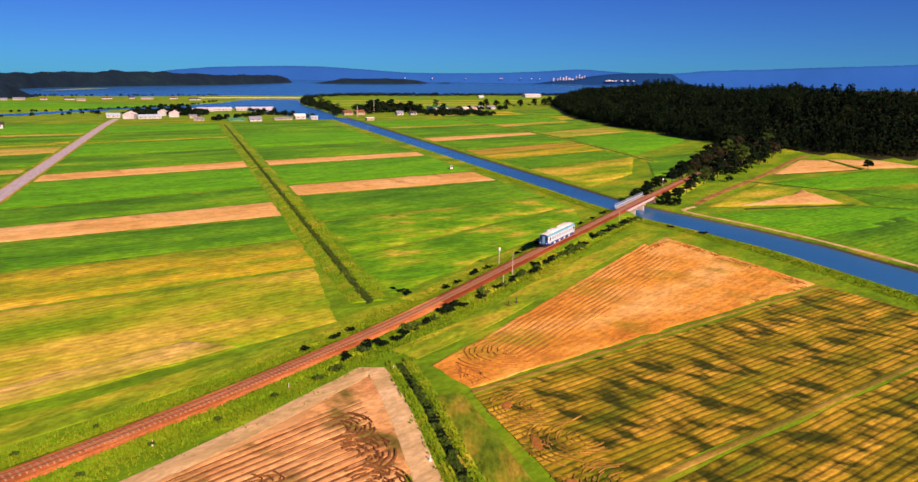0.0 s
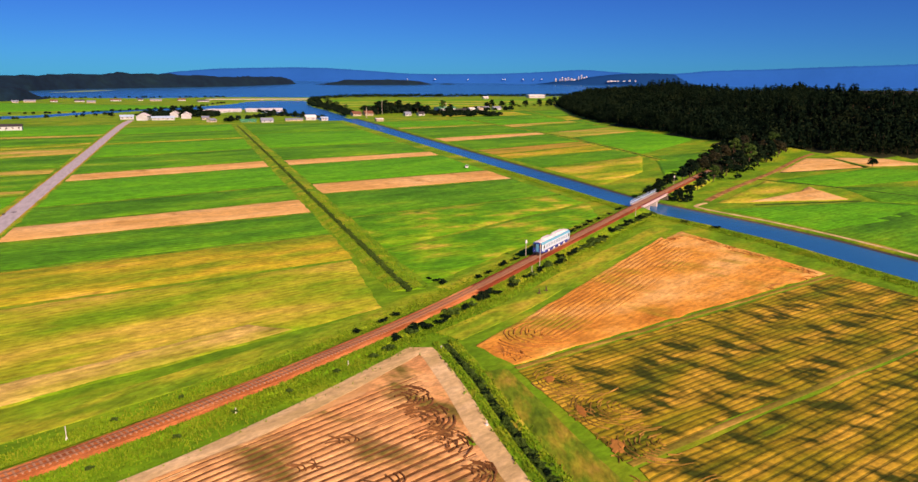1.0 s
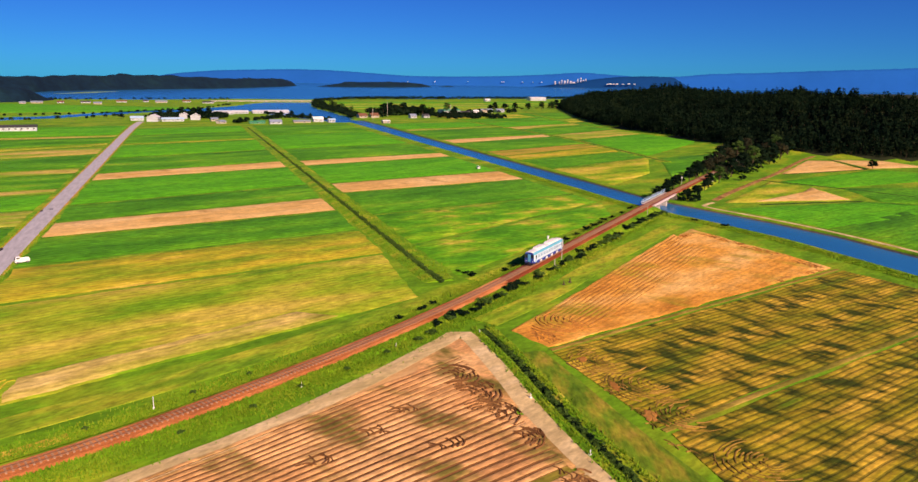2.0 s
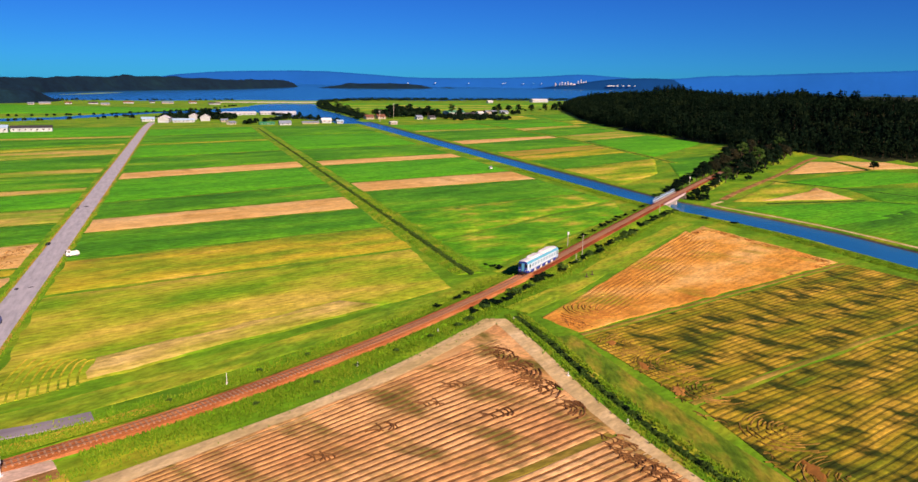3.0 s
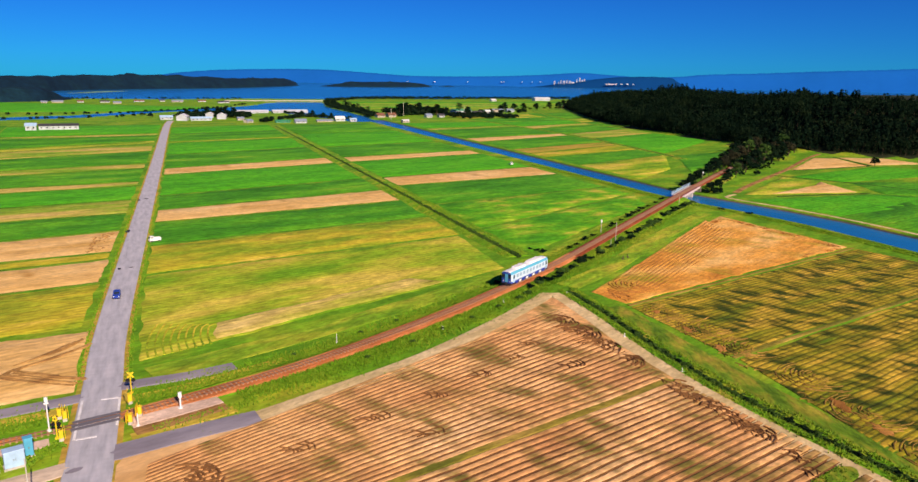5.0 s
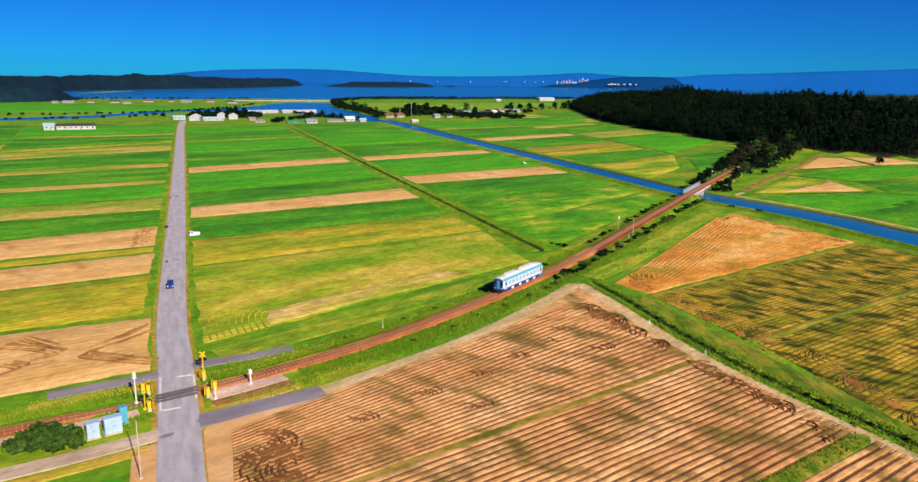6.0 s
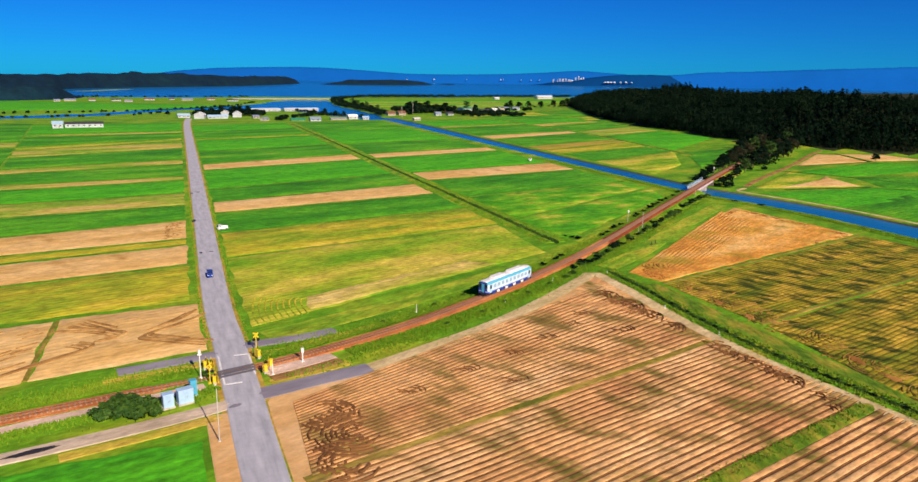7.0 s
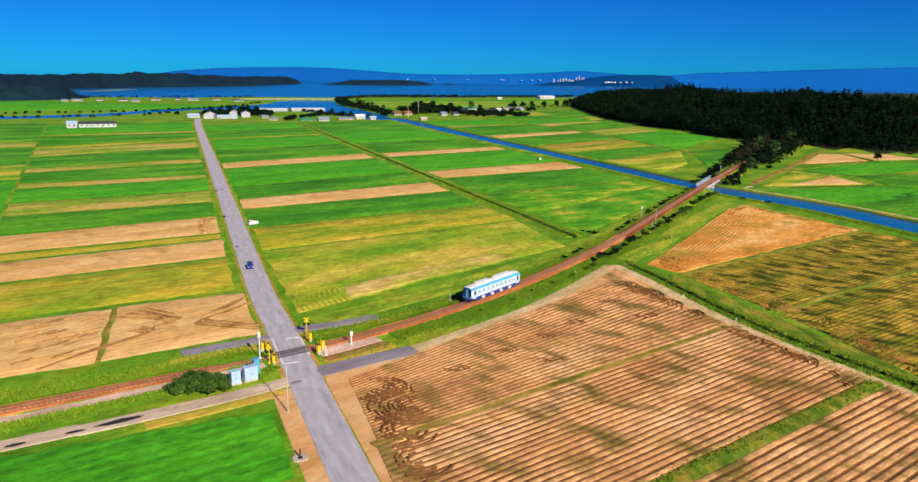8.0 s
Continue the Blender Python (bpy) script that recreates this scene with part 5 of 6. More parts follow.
def scrub(name, spots, label, seed, per=34, leaf=0.75):
    """Low dark bushes along far banks and shores, too many to count."""
    rng = np.random.default_rng(seed)
    cs = [(x + rng.normal() * 1.5, y + rng.normal() * 2.5, h * 0.45) for x, y, h in spots]
    v, f = scatter_leaves(rng, cs, [h * 0.75 for _, _, h in spots], per, leaf)
    v[:, 2] = np.maximum(v[:, 2], -0.4)
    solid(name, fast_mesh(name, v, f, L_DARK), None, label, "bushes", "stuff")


def along(pts, step, lo, hi, rng):
    out = []
    for p in curve_points([(x, y, 0) for x, y in pts], step):
        if rng.random() < 0.8:
            out.append((p.x, p.y, rng.uniform(lo, hi)))
    return out


rs = random.Random(31)
scrub("shore_scrub", along([(-250, 1275), (-150, 1290), (-40, 1305), (60, 1310)], 7, 2, 5, rs) + along([(205, 1195), (300, 1330), (420, 1360), (560, 1370), (720, 1390), (860, 1410)], 2.6, 3, 8, rs)
      + along([(320, 1330), (400, 1345), (520, 1350)], 2.5, 4, 9, rs), "dark scrub along the sea shore", 51, 50, 1.1)
scrub("river_scrub", along([(150, 690), (157, 760), (160, 860), (163, 970), (182, 1090), (200, 1180)], 2, 2.5, 5, rs) + along([(158, 700), (166, 780), (170, 880), (176, 980), (196, 1110)], 2, 3, 7, rs)
      + along([(112, 640), (96, 665), (72, 740), (60, 792)], 5, 2, 4.5, rs) + along([(-400, 645), (-160, 695), (-100, 770)], 9, 1.5, 3.5, rs) + along([(-400, 730), (-160, 780), (-90, 835), (-10, 930), (40, 1060)], 9, 1.5, 3.5, rs),
      "dark scrub along the river banks", 52, 60, 0.9)
scrub("village_wood", [(x, y, rs.uniform(6, 11)) for x, y in ((rs.uniform(188, 262), rs.uniform(726, 760)) for _ in range(150))] + [(x, y, rs.uniform(2.5, 5)) for x, y in ((rs.uniform(255, 335), rs.uniform(640, 735)) for _ in range(110))]
      + [(x, y, rs.uniform(4, 8)) for x, y in ((rs.uniform(-72, 6), rs.uniform(688, 715)) for _ in range(70))] + along([(8, 606), (70, 690), (105, 640)], 3, 2, 4.5, rs) + along([(330, 765), (365, 775), (400, 770)], 3, 3, 7, rs),
      "dark trees and bushes among the village houses", 56, 110, 1.1)
scrub("village_scrub", along([(185, 690), (215, 705), (250, 690), (285, 690), (300, 730)], 4, 2, 5, rs) + along([(195, 730), (225, 745), (262, 735)], 4, 5, 9, rs) + along([(400, 820), (470, 868), (552, 905)], 6, 3, 6, rs)
      + along([(-75, 690), (-50, 705), (-22, 700), (0, 670)], 4, 4, 8, rs), "dark bushes and trees round the villages", 53)

spots = []
for x in range(186, 350, 3):
    for side in (-1, 1):
        for _ in range(2 if x > 215 else 1):
            if x < 215 and rs.random() < 0.55:
                continue
            px, py, _z = bank(x + rs.uniform(-1.5, 1.5), side * rs.uniform(5.0, 9 if x < 215 else 13))
            spots.append((px, py, rs.uniform(1.5, 3.2) if x < 200 else rs.uniform(2.5, 5.5)))
scrub("cutting_scrub", spots, "dark undergrowth crowding the railway beyond the bridge", 54)
spots = [(rs.uniform(-99, -11), 0, 0) for _ in range(900)]
spots = [(x, -116.0 + (x + 10) * 0.2 + rs.uniform(-1.3, 1.3) + 2.2, 0.05) for x, _, _ in spots]
tufts("strip_grass", spots, "rough grass strip between harvested fields", L_GRASS, 0.3, 15, 0.12)


# ---- the level crossing ----
def crossing():
    deck = thing("crossing_deck", "dark rubber crossing deck between the rails", "crossing", kind="structure")
    m = Mesh()
    for q in (-1.2, 0, 1.2):
        m.box(-103, -65 + q, 0.18, 6.4, 1.0 if q == 0 else 0.8, 0.14, rz=math.radians(13), bevel=0.05)
    part("panel", m, M_ASPHALT3, deck)
    lines = thing("road_marking", "white painted edge and stop lines at the crossing", "road marking", kind="structure")
    for cx, cy, sx, sy in ((-105.45, -63.5, 0.35, 13.0), (-100.2, -62.5, 0.35, 9.5), (-103.9, -70.0, 2.6, 0.4), (-101.6, -57.6, 2.4, 0.4)):
        m = Mesh()
        m.box(cx, cy, 0.185, sx, sy, 0.06)
        part("line", m, M_LINE, lines)


crossing()


def crossing_signal(x, y, rz):
    s = thing("crossing_signal", "yellow and black level crossing signal post", "crossing signal", pose(x, y, 0, 0, 0, rz), "crossing signals")
    m = Mesh()
    m.tube((0, 0, -0.2), (0, 0, 3.5), 0.09, 0.08, 10)
    m.box(0, 0, 0.1, 0.5, 0.5, 0.3, bevel=0.05)
    part("post", m, M_YELLOW, s)
    for a in (-45, 45):
        m = Mesh()
        m.box(0, 0, 0, 0.06, 1.3, 0.24)
        o = part("crossbuck_arm", m, M_YELLOW, s)
        o.matrix_basis = pose(0.12 + (0.07 if a > 0 else 0), 0, 3.05, a, 0, 0)
        for q in (-0.5, 0.0, 0.5):
            k = Mesh()
            k.box(0.035, q, 0, 0.02, 0.2, 0.242)
            part("black_band", k, M_BLACK, o)
    for y2 in (-0.4, 0.4):
        m = Mesh()
        m.tube((0.05, y2, 2.2), (0.1, y2, 2.2), 0.3, 0.3, 16)
        m.tube((0.1, y2, 2.2), (0.35, y2, 2.2), 0.14, 0.16, 14)
        part("lamp_head", m, M_BLACK, s)
    m = Mesh()
    m.box(0, 0, 2.2, 0.1, 0.9, 0.1)
    part("lamp_bracket", m, M_BLACK, s)


crossing_signal(-98.6, -56.3, 80)
crossing_signal(-107.6, -68.4, 260)


def barrier(x, y, rz, up):
    s = thing("crossing_barrier", "yellow crossing barrier machine with raised arm", "barrier", pose(x, y, 0, 0, 0, rz), "crossing barriers")
    m = Mesh()
    m.box(0, 0, 0.2, 0.6, 0.6, 0.5, bevel=0.05)
    part("plinth", m, M_CONC, s)
    m = Mesh()
    m.box(0, 0, 1.0, 0.55, 0.6, 1.1, bevel=0.06)
    m.box(0.0, 0, 1.6, 0.62, 0.68, 0.1, bevel=0.06)
    part("machine_box", m, M_YELLOW, s)
    m = Mesh()
    m.box(0.45, 0, 1.2, 0.08, 1.5, 1.4, bevel=0.02)
    part("padded_panel", m, M_YELLOW, s, "yellow padded warning panel")
    m = Mesh()
    m.tube((0, -0.35, 1.3), (0.15, -0.35, 1.3 + up), 0.06, 0.04, 8)
    part("arm", m, M_YELLOW, s, "upright yellow and black arm")
    for i in range(int(up / 0.9)):
        k = Mesh()
        z0 = 0.45 + i * 0.9
        k.tube((0.15 * z0 / up, -0.35, 1.3 + z0), (0.15 * (z0 + 0.4) / up, -0.35, 1.7 + z0), 0.066, 0.062, 8)
        part("arm_band", k, M_BLACK, s)


barrier(-98.7, -60.2, 200, 1.2)
barrier(-98.4, -67.4, 170, 1.2)
barrier(-97.2, -65.2, 170, 1.0)
barrier(-107.2, -63.0, 10, 1.4)
barrier(-107.0, -69.2, 10, 1.2)
barrier(-108.0, -62.0, 10, 1.2)


def relay_cabinet(x, y, sx, sy, h, rz, label, ma):
    c = thing("relay_cabinet", label, "cabinet", pose(x, y, 0, 0, 0, rz), "relay cabinets")
    m = Mesh()
    m.box(0, 0, 0.12, sx + 0.2, sy + 0.2, 0.3)
    part("plinth", m, M_CONC, c)
    m = Mesh()
    m.box(0, 0, h / 2 + 0.2, sx, sy, h, bevel=0.04)
    part("body", m, ma, c)
    m = Mesh()
    m.box(0, 0, h + 0.25, sx + 0.16, sy + 0.16, 0.12, bevel=0.04, taper=0.95)
    part("lid", m, ma, c)
    for q in (-0.25, 0.25):
        d = Mesh()
        d.box(sx * q, -sy / 2 - 0.015, h / 2 + 0.2, sx * 0.46, 0.03, h * 0.88)
        d = part("door", d, ma, c)
        k = Mesh()
        k.box(sx * q * 0.2, -sy / 2 - 0.05, h / 2 + 0.2, 0.05, 0.05, 0.25)
        part("handle", k, M_GREY, d)


relay_cabinet(-114.2, -75.3, 1.6, 1.2, 2.1, 14, "pale blue steel relay cabinet beside the track", M_PALEBLUE)
relay_cabinet(-111.7, -74.6, 2.3, 1.3, 2.2, 16, "wide pale blue relay cabinet beside the track", M_PALEBLUE)
relay_cabinet(-110.4, -72.4, 1.0, 0.9, 2.5, 16, "tall blue relay cabinet beside the track", M_CYAN)


def mast(name, label, x, y, h, r, ma, head=None, z=0.0, category="post"):
    s = thing(name, label, category, pose(x, y, z))
    m = Mesh()
    m.tube((0, 0, -0.3), (0, 0, h), r, r * 0.75, 10)
    m.box(0, 0, 0.05, r * 5, r * 5, 0.3, bevel=r)
    part("post", m, ma, s)
    if head == "lamp":
        m = Mesh()
        m.tube((0, 0, h - 0.1), (0, 0, h + 0.5), 0.28, 0.22, 12)
        m.tube((-0.3, 0, h - 0.4), (0.3, 0, h - 0.4), 0.12, 0.12, 8)
        part("head", m, M_WHITE, s, "white lamp head")
    if head == "box":
        m = Mesh()
        m.box(0, 0, h - 0.35, 0.5, 0.4, 0.8, bevel=0.05)
        part("head", m, M_WHITE, s, "white control box")
    if head == "arms":
        for dz in (0.3, 1.1):
            m = Mesh()
            m.box(0, 0, h - dz, 1.7, 0.1, 0.1)
            arm = part("crossarm", m, M_GREY, s)
            for q in (-0.7, 0, 0.7):
                k = Mesh()
                k.tube((q, 0, h - dz), (q, 0, h - dz + 0.25), 0.06, 0.04, 8)
                part("insulator", k, M_WHITE, arm)
    return s


mast("signal_post", "white post with a round lamp head by the crossing", -108.9, -65.6, 4.6, 0.11, M_WHITE, "lamp")
mast("control_post", "white post with a white box beside the track", -91.6, -64.6, 2.6, 0.14, M_WHITE, "box")
mast("cable_post", "short white post beside the track", -97.4, -68.4, 2.0, 0.1, M_WHITE)
mast("utility_pole", "pale concrete utility pole beside the lane", -107.8, -88.9, 8.0, 0.09, M_CONC, None, category="pole")
mast("valve_post", "short dark post on a pale concrete pad", -108.6, -103.2, 1.5, 0.13, M_DARK, None)
pad = Mesh()
pad.box(-108.6, -103.2, 0.1, 2.0, 1.8, 0.16, bevel=0.4)
solid("concrete_pad", pad, M_CONC, "pale concrete pad beside the road", "concrete pad")
for x, off, h in ((34.5, 3.6, 5.5), (40.0, -3.6, 4.2), (30.5, 3.8, 1.2), (96, 4.0, 3.0), (182, 5.0, 4.0), (163, -4.2, 3.5), (230, 5, 5.0)):
    px, py, pz = bank(x, off)
    mast("trackside_post", "thin pale post beside the railway", px, py, h + 0.5, 0.11, M_CONC, "box" if off < 0 else None, max(0, pz * 0.5 - 0.2))
for x, off in ((-61, -5.6), (-25, 4.3), (-44, 4.4)):
    px, py, pz = bank(x, off)
    mast("marker_stake", "thin white marker stake in the bank grass", px, py, 1.9 if off < 0 else 0.8, 0.055, M_WHITE, None, 0.1)
for x, y in ((-5.6, -33.4), (-9.6, -62), (-10.3, -80)):
    mast("marker_stake", "short white marker stake by the ditch", x, y, 0.8, 0.09, M_WHITE)
for x, y in ((27.0, -9.5), (29.5, -8.2)):
    mast("field_stake", "short dark wooden stake at the field edge", x, y, 1.1, 0.16, M_BARK)


def gravel_pad():
    m = Mesh()
    m.sweep(curve_points([(-98.5, -67.2, 0), (-92, -65.2, 0), (-86, -63.2, 0)], 2), [(-1.8, 0.0), (-1.5, 0.14), (1.6, 0.12), (2.0, -0.03)])
    solid("gravel_pad", m, M_GRAVEL, "pale gravel pad beside the track at the crossing", "gravel", "structure")
    m = Mesh()
    m.sweep(curve_points([(-108.5, -69.2, 0), (-118, -71.0, 0), (-135, -74.2, 0), (-165, -79.6, 0)], 3), [(-1.4, -0.03), (-1.1, 0.07), (1.1, 0.07), (1.4, -0.03)])
    solid("gravel_strip", m, M_GRAVEL, "pale pinkish gravel strip along the track", "gravel", "structure")
    m = Mesh()
    m.sweep(curve_points([(-97.8, -70.2, 0), (-92, -68.6, 0), (-85, -66.2, 0)], 2), [(-1.6, -0.03), (-1.2, 0.1), (1.2, 0.1), (1.6, -0.03)])
    solid("weed_strip", m, M_TRAMPLED, "brown weedy strip beside the gravel pad", "earth", "structure")
    for pts, label in (([(-98.9, -58.4, 0), (-92, -57.0, 0), (-84, -54.4, 0), (-74, -50.6, 0)], "dry yellow grass strip beside the track"), ([(-107.5, -59.2, 0), (-114, -60.6, 0), (-124, -62.2, 0)], "dry yellow grass strip by the lane"),
                       ([(-98.2, -71.6, 0), (-92, -70.2, 0), (-84, -67.6, 0)], "dry weedy strip beside the lane"), ([(-107, -81.4, 0), (-116, -83.6, 0), (-128, -86, 0)], "dry grass strip along the gravel lane")):
        m = Mesh()
        m.sweep(curve_points(pts, 2), [(-1.3, -0.03), (-1.0, 0.09), (1.0, 0.09), (1.3, -0.03)])
        solid("dry_grass_strip", m, M_DRYGRASS, label, "grass", "structure")
    m = Mesh()
    m.sweep(curve_points([(-107.7, -80.5, 0), (-107.7, -95, 0), (-107.4, -125, 0)], 3), [(-2.2, -0.03), (-1.8, 0.07), (1.2, 0.07), (1.5, -0.03)])
    solid("bare_earth_verge", m, M_ORANGE, "bare orange earth verge beside the road", "earth", "structure")


gravel_pad()


# ---- ruts and dark patches ----
def ridge_line(m, pts, w=0.42, h=0.16, z=0.2):
    m.sweep(curve_points([(x, y, z) for x, y in pts], 1.2), [(-w / 2, -0.12), (-w * 0.2, h), (w * 0.2, h * 0.9), (w / 2, -0.12)])


def within(quad, x, y):
    return all((bx - ax) * (y - ay) - (by - ay) * (x - ax) > 0 for (ax, ay), (bx, by) in zip(quad, quad[1:] + quad[:1]))


def arcs(m, rng, cx, cy, r, a0, a1, squash, z, keep, bold=1.0):
    """A turning track, broken and wavering, kept inside its field."""
    a = a0 + rng.uniform(-25, 25)
    while a < a1:
        span = rng.uniform(20, 60)
        q = r + rng.uniform(-0.25, 0.25)
        pts = [(cx + (q + rng.uniform(-.12, .12)) * math.cos(radians(a + span * k / 5)), cy + squash * (q + rng.uniform(-.12, .12)) * math.sin(radians(a + span * k / 5))) for k in range(6)]
        if all(within(keep, x, y) for x, y in pts):
            ridge_line(m, pts, rng.uniform(0.2, 0.34) * bold, rng.uniform(0.07, 0.13) * bold, z)
        a += span + rng.uniform(4, 25)


def scuffs(m, rng, n, x0, y0, x1, y1, spread, z, keep):
    """Short churned ridges along a field's margin, thick here and thin there."""
    for i in range(n):
        t = rng.random()
        x, y = x0 + (x1 - x0) * t + rng.uniform(-spread, spread), y0 + (y1 - y0) * t
        if noise.noise(Vector((x / 9, y / 9, 4))) < -0.12:
            continue
        a, b = radians(rng.uniform(-80, -10)), rng.uniform(0.2, 0.9)
        pts = [(x, y), (x + math.cos(a) * 0.9, y + math.sin(a) * 0.9), (x + math.cos(a - b) * 1.9, y + math.sin(a - b) * 1.9)]
        if all(within(keep, *p) for p in pts):
            ridge_line(m, pts, rng.uniform(0.16, 0.3), rng.uniform(0.05, 0.11), z)


def ruts():
    rng = random.Random(12)
    m = Mesh()
    west = [(-100, -190), (-8.5, -168), (-13.2, -43), (-96, -80.5)]
    rows = [(-3.6, -131), (113, -106), (104, -22.6), (3.2, -47)]
    brown = [(1.6, -33.6), (3.6, -43.6), (103, -20), (101, 34)]
    # turning circles at the corners of the harvested fields
    for cx, cy, n, r0, dr, a0, a1 in ((-89.5, -93.5, 8, 1.2, 0.75, 60, 280), (-92, -86.3, 7, 0.8, 0.65, 190, 420), (-93.5, -100.5, 7, 1.0, 0.75, 80, 300), (-94, -109, 6, 1.2, 0.8, 80, 280), (-94, -117, 6, 1.2, 0.8, 80, 280),
                                      (-18.5, -50, 7, 1.2, 0.6, -50, 80), (-18.5, -57, 8, 1.2, 0.6, -60, 80), (-18, -65, 7, 1.0, 0.6, -50, 90), (-17, -73, 5, 1.0, 0.6, -80, 60), (-17, -90, 5, 1.0, 0.6, -80, 60), (-16, -102, 5, 1.0, 0.6, -80, 60)):
        for i in range(n):
            arcs(m, rng, cx, cy, r0 + dr * i, a0, a1, 1.0, 0.2, west, 1.7 if cx < -80 else 1.2)
    for cx, cy in ((-78, -84), (-66, -79), (-55, -75), (-45, -70), (-36, -65), (-60, -86), (-30, -60), (-28, -72)):
        for i in range(5):
            a = radians(rng.uniform(40, 150))
            ridge_line(m, [(cx + i * 0.7, cy), (cx + i * 0.7 + math.cos(a) * 1.2, cy + math.sin(a) * 1.2), (cx + i * 0.7 + math.cos(a + .5) * 2.6, cy + math.sin(a + .5) * 2.6)], 0.3, 0.1)
    scuffs(m, rng, 190, -15.2, -46, -15.6, -112, 1.8, 0.19, west)
    solid("wheel_ruts", m, M_FURROW, "dark muddy wheel ruts curling at the field ends", "ruts", "stuff")
    m = Mesh()
    for cx, cy, n, a0, a1 in ((10.5, -53, 9, 95, 250), (12, -64, 10, 110, 250), (11, -75, 8, 95, 240), (11, -90, 9, 100, 255), (8, -103, 9, 100, 245), (5, -116, 8, 95, 250)):
        for i in range(n):
            arcs(m, rng, cx, cy, 1.2 + 0.8 * i, a0, a1, 0.85, 0.09, rows, 1.15)
    scuffs(m, rng, 50, 5.5, -48, 0.5, -118, 2.0, 0.09, rows)
    solid("wheel_ruts", m, M_RUTS, "dark curling wheel ruts at the ends of the stubble rows", "ruts", "stuff")
    bend = Mesh()
    for i in range(13):
        arcs(bend, rng, 18.0, -32.5, 3.0 + 1.0 * i, 118, 235, 0.75, 0.16, brown, 1.3)
    scuffs(bend, rng, 40, 4, -35, 6.5, -42, 2.0, 0.12, brown)
    scuffs(bend, rng, 150, 99.5, 27, 101, -19, 2.2, 0.12, brown)
    scuffs(bend, rng, 60, 70, 14, 99, 31, 1.5, 0.12, brown)
    scuffs(bend, rng, 45, 78, -24, 100, -19, 1.4, 0.12, brown)
    solid("wheel_ruts", bend, M_BROWND, "brown ridges curving round the field end", "ruts", "stuff")
    m = Mesh()
    for pts in ([(-146, -58), (-138, -52), (-129, -45.5), (-131, -43)], [(-134, -33), (-127, -37), (-123.5, -40), (-127, -42)], [(-107.5, -50), (-114, -46), (-119, -42.5), (-114, -38), (-108, -33)],
                [(-119, -42.5), (-112, -47.5)], [(-110, -30), (-113, -34), (-117, -38)], [(-131, -30), (-125, -36)]):
        for k in range(4):
            ridge_line(m, [(x + k * 0.75 + rng.uniform(-.5, .5), y + k * 0.6 + rng.uniform(-.5, .5)) for x, y in pts], 0.8, 0.10 + 0.12 * (k % 2), 0.1)
    for i in range(26):
        x, y = -152 + rng.uniform(0, 13), -55 + rng.uniform(0, 24)
        ridge_line(m, [(x, y), (x + 1.4, y + 0.8), (x + 3.2, y + 2.2)], 0.6, 0.16, 0.12)
    scuffs(m, rng, 80, -111.5, 46, -109.5, 72, 2.2, 0.12, [(-130, 41), (-106, 45), (-105.6, 73), (-130, 70)])
    solid("wheel_ruts", m, M_TRAMPLED, "crossing wheel ruts in the pale stubble", "ruts", "stuff")
    m = Mesh()
    for i in range(9):
        x = -96.3 + 1.35 * i
        ridge_line(m, [(x, -42 + i * 0.45), (x - 0.3, -36 + i * 0.3), (x + 0.4, -29 + i * 0.1), (x + 1.6, -23.5 - i * 0.5)], 0.6, 0.07, 0.1)
    solid("wheel_ruts", m, M_OCHRE, "pale mown lines at the corner of the rice field", "ruts", "stuff")


ruts()
plot("stubble_field", [(-135.5, -57.5), (-107.5, -52.5), (-107, -23), (-134, -25)], M_TAN, "dry tan stubble field crossed by wheel ruts")
plot("stubble_field", [(-160, -60), (-136.3, -58), (-135, -25.8), (-160, -29)], M_TAN, "dry tan stubble field with wheel ruts")


ribbon("grass_strip", [(-136.0, -57), (-135.4, -42), (-134.4, -26)], 0.45, M_WEEDS, "faded weedy strip between tan stubble fields", "grass", 0.12)


plot("bare_earth", [(-33, -51.5), (-13.5, -42.5), (-10.5, -37.5), (-32, -48)], M_ORANGE, "bare orange earth at the corner of the field", z=0.03)


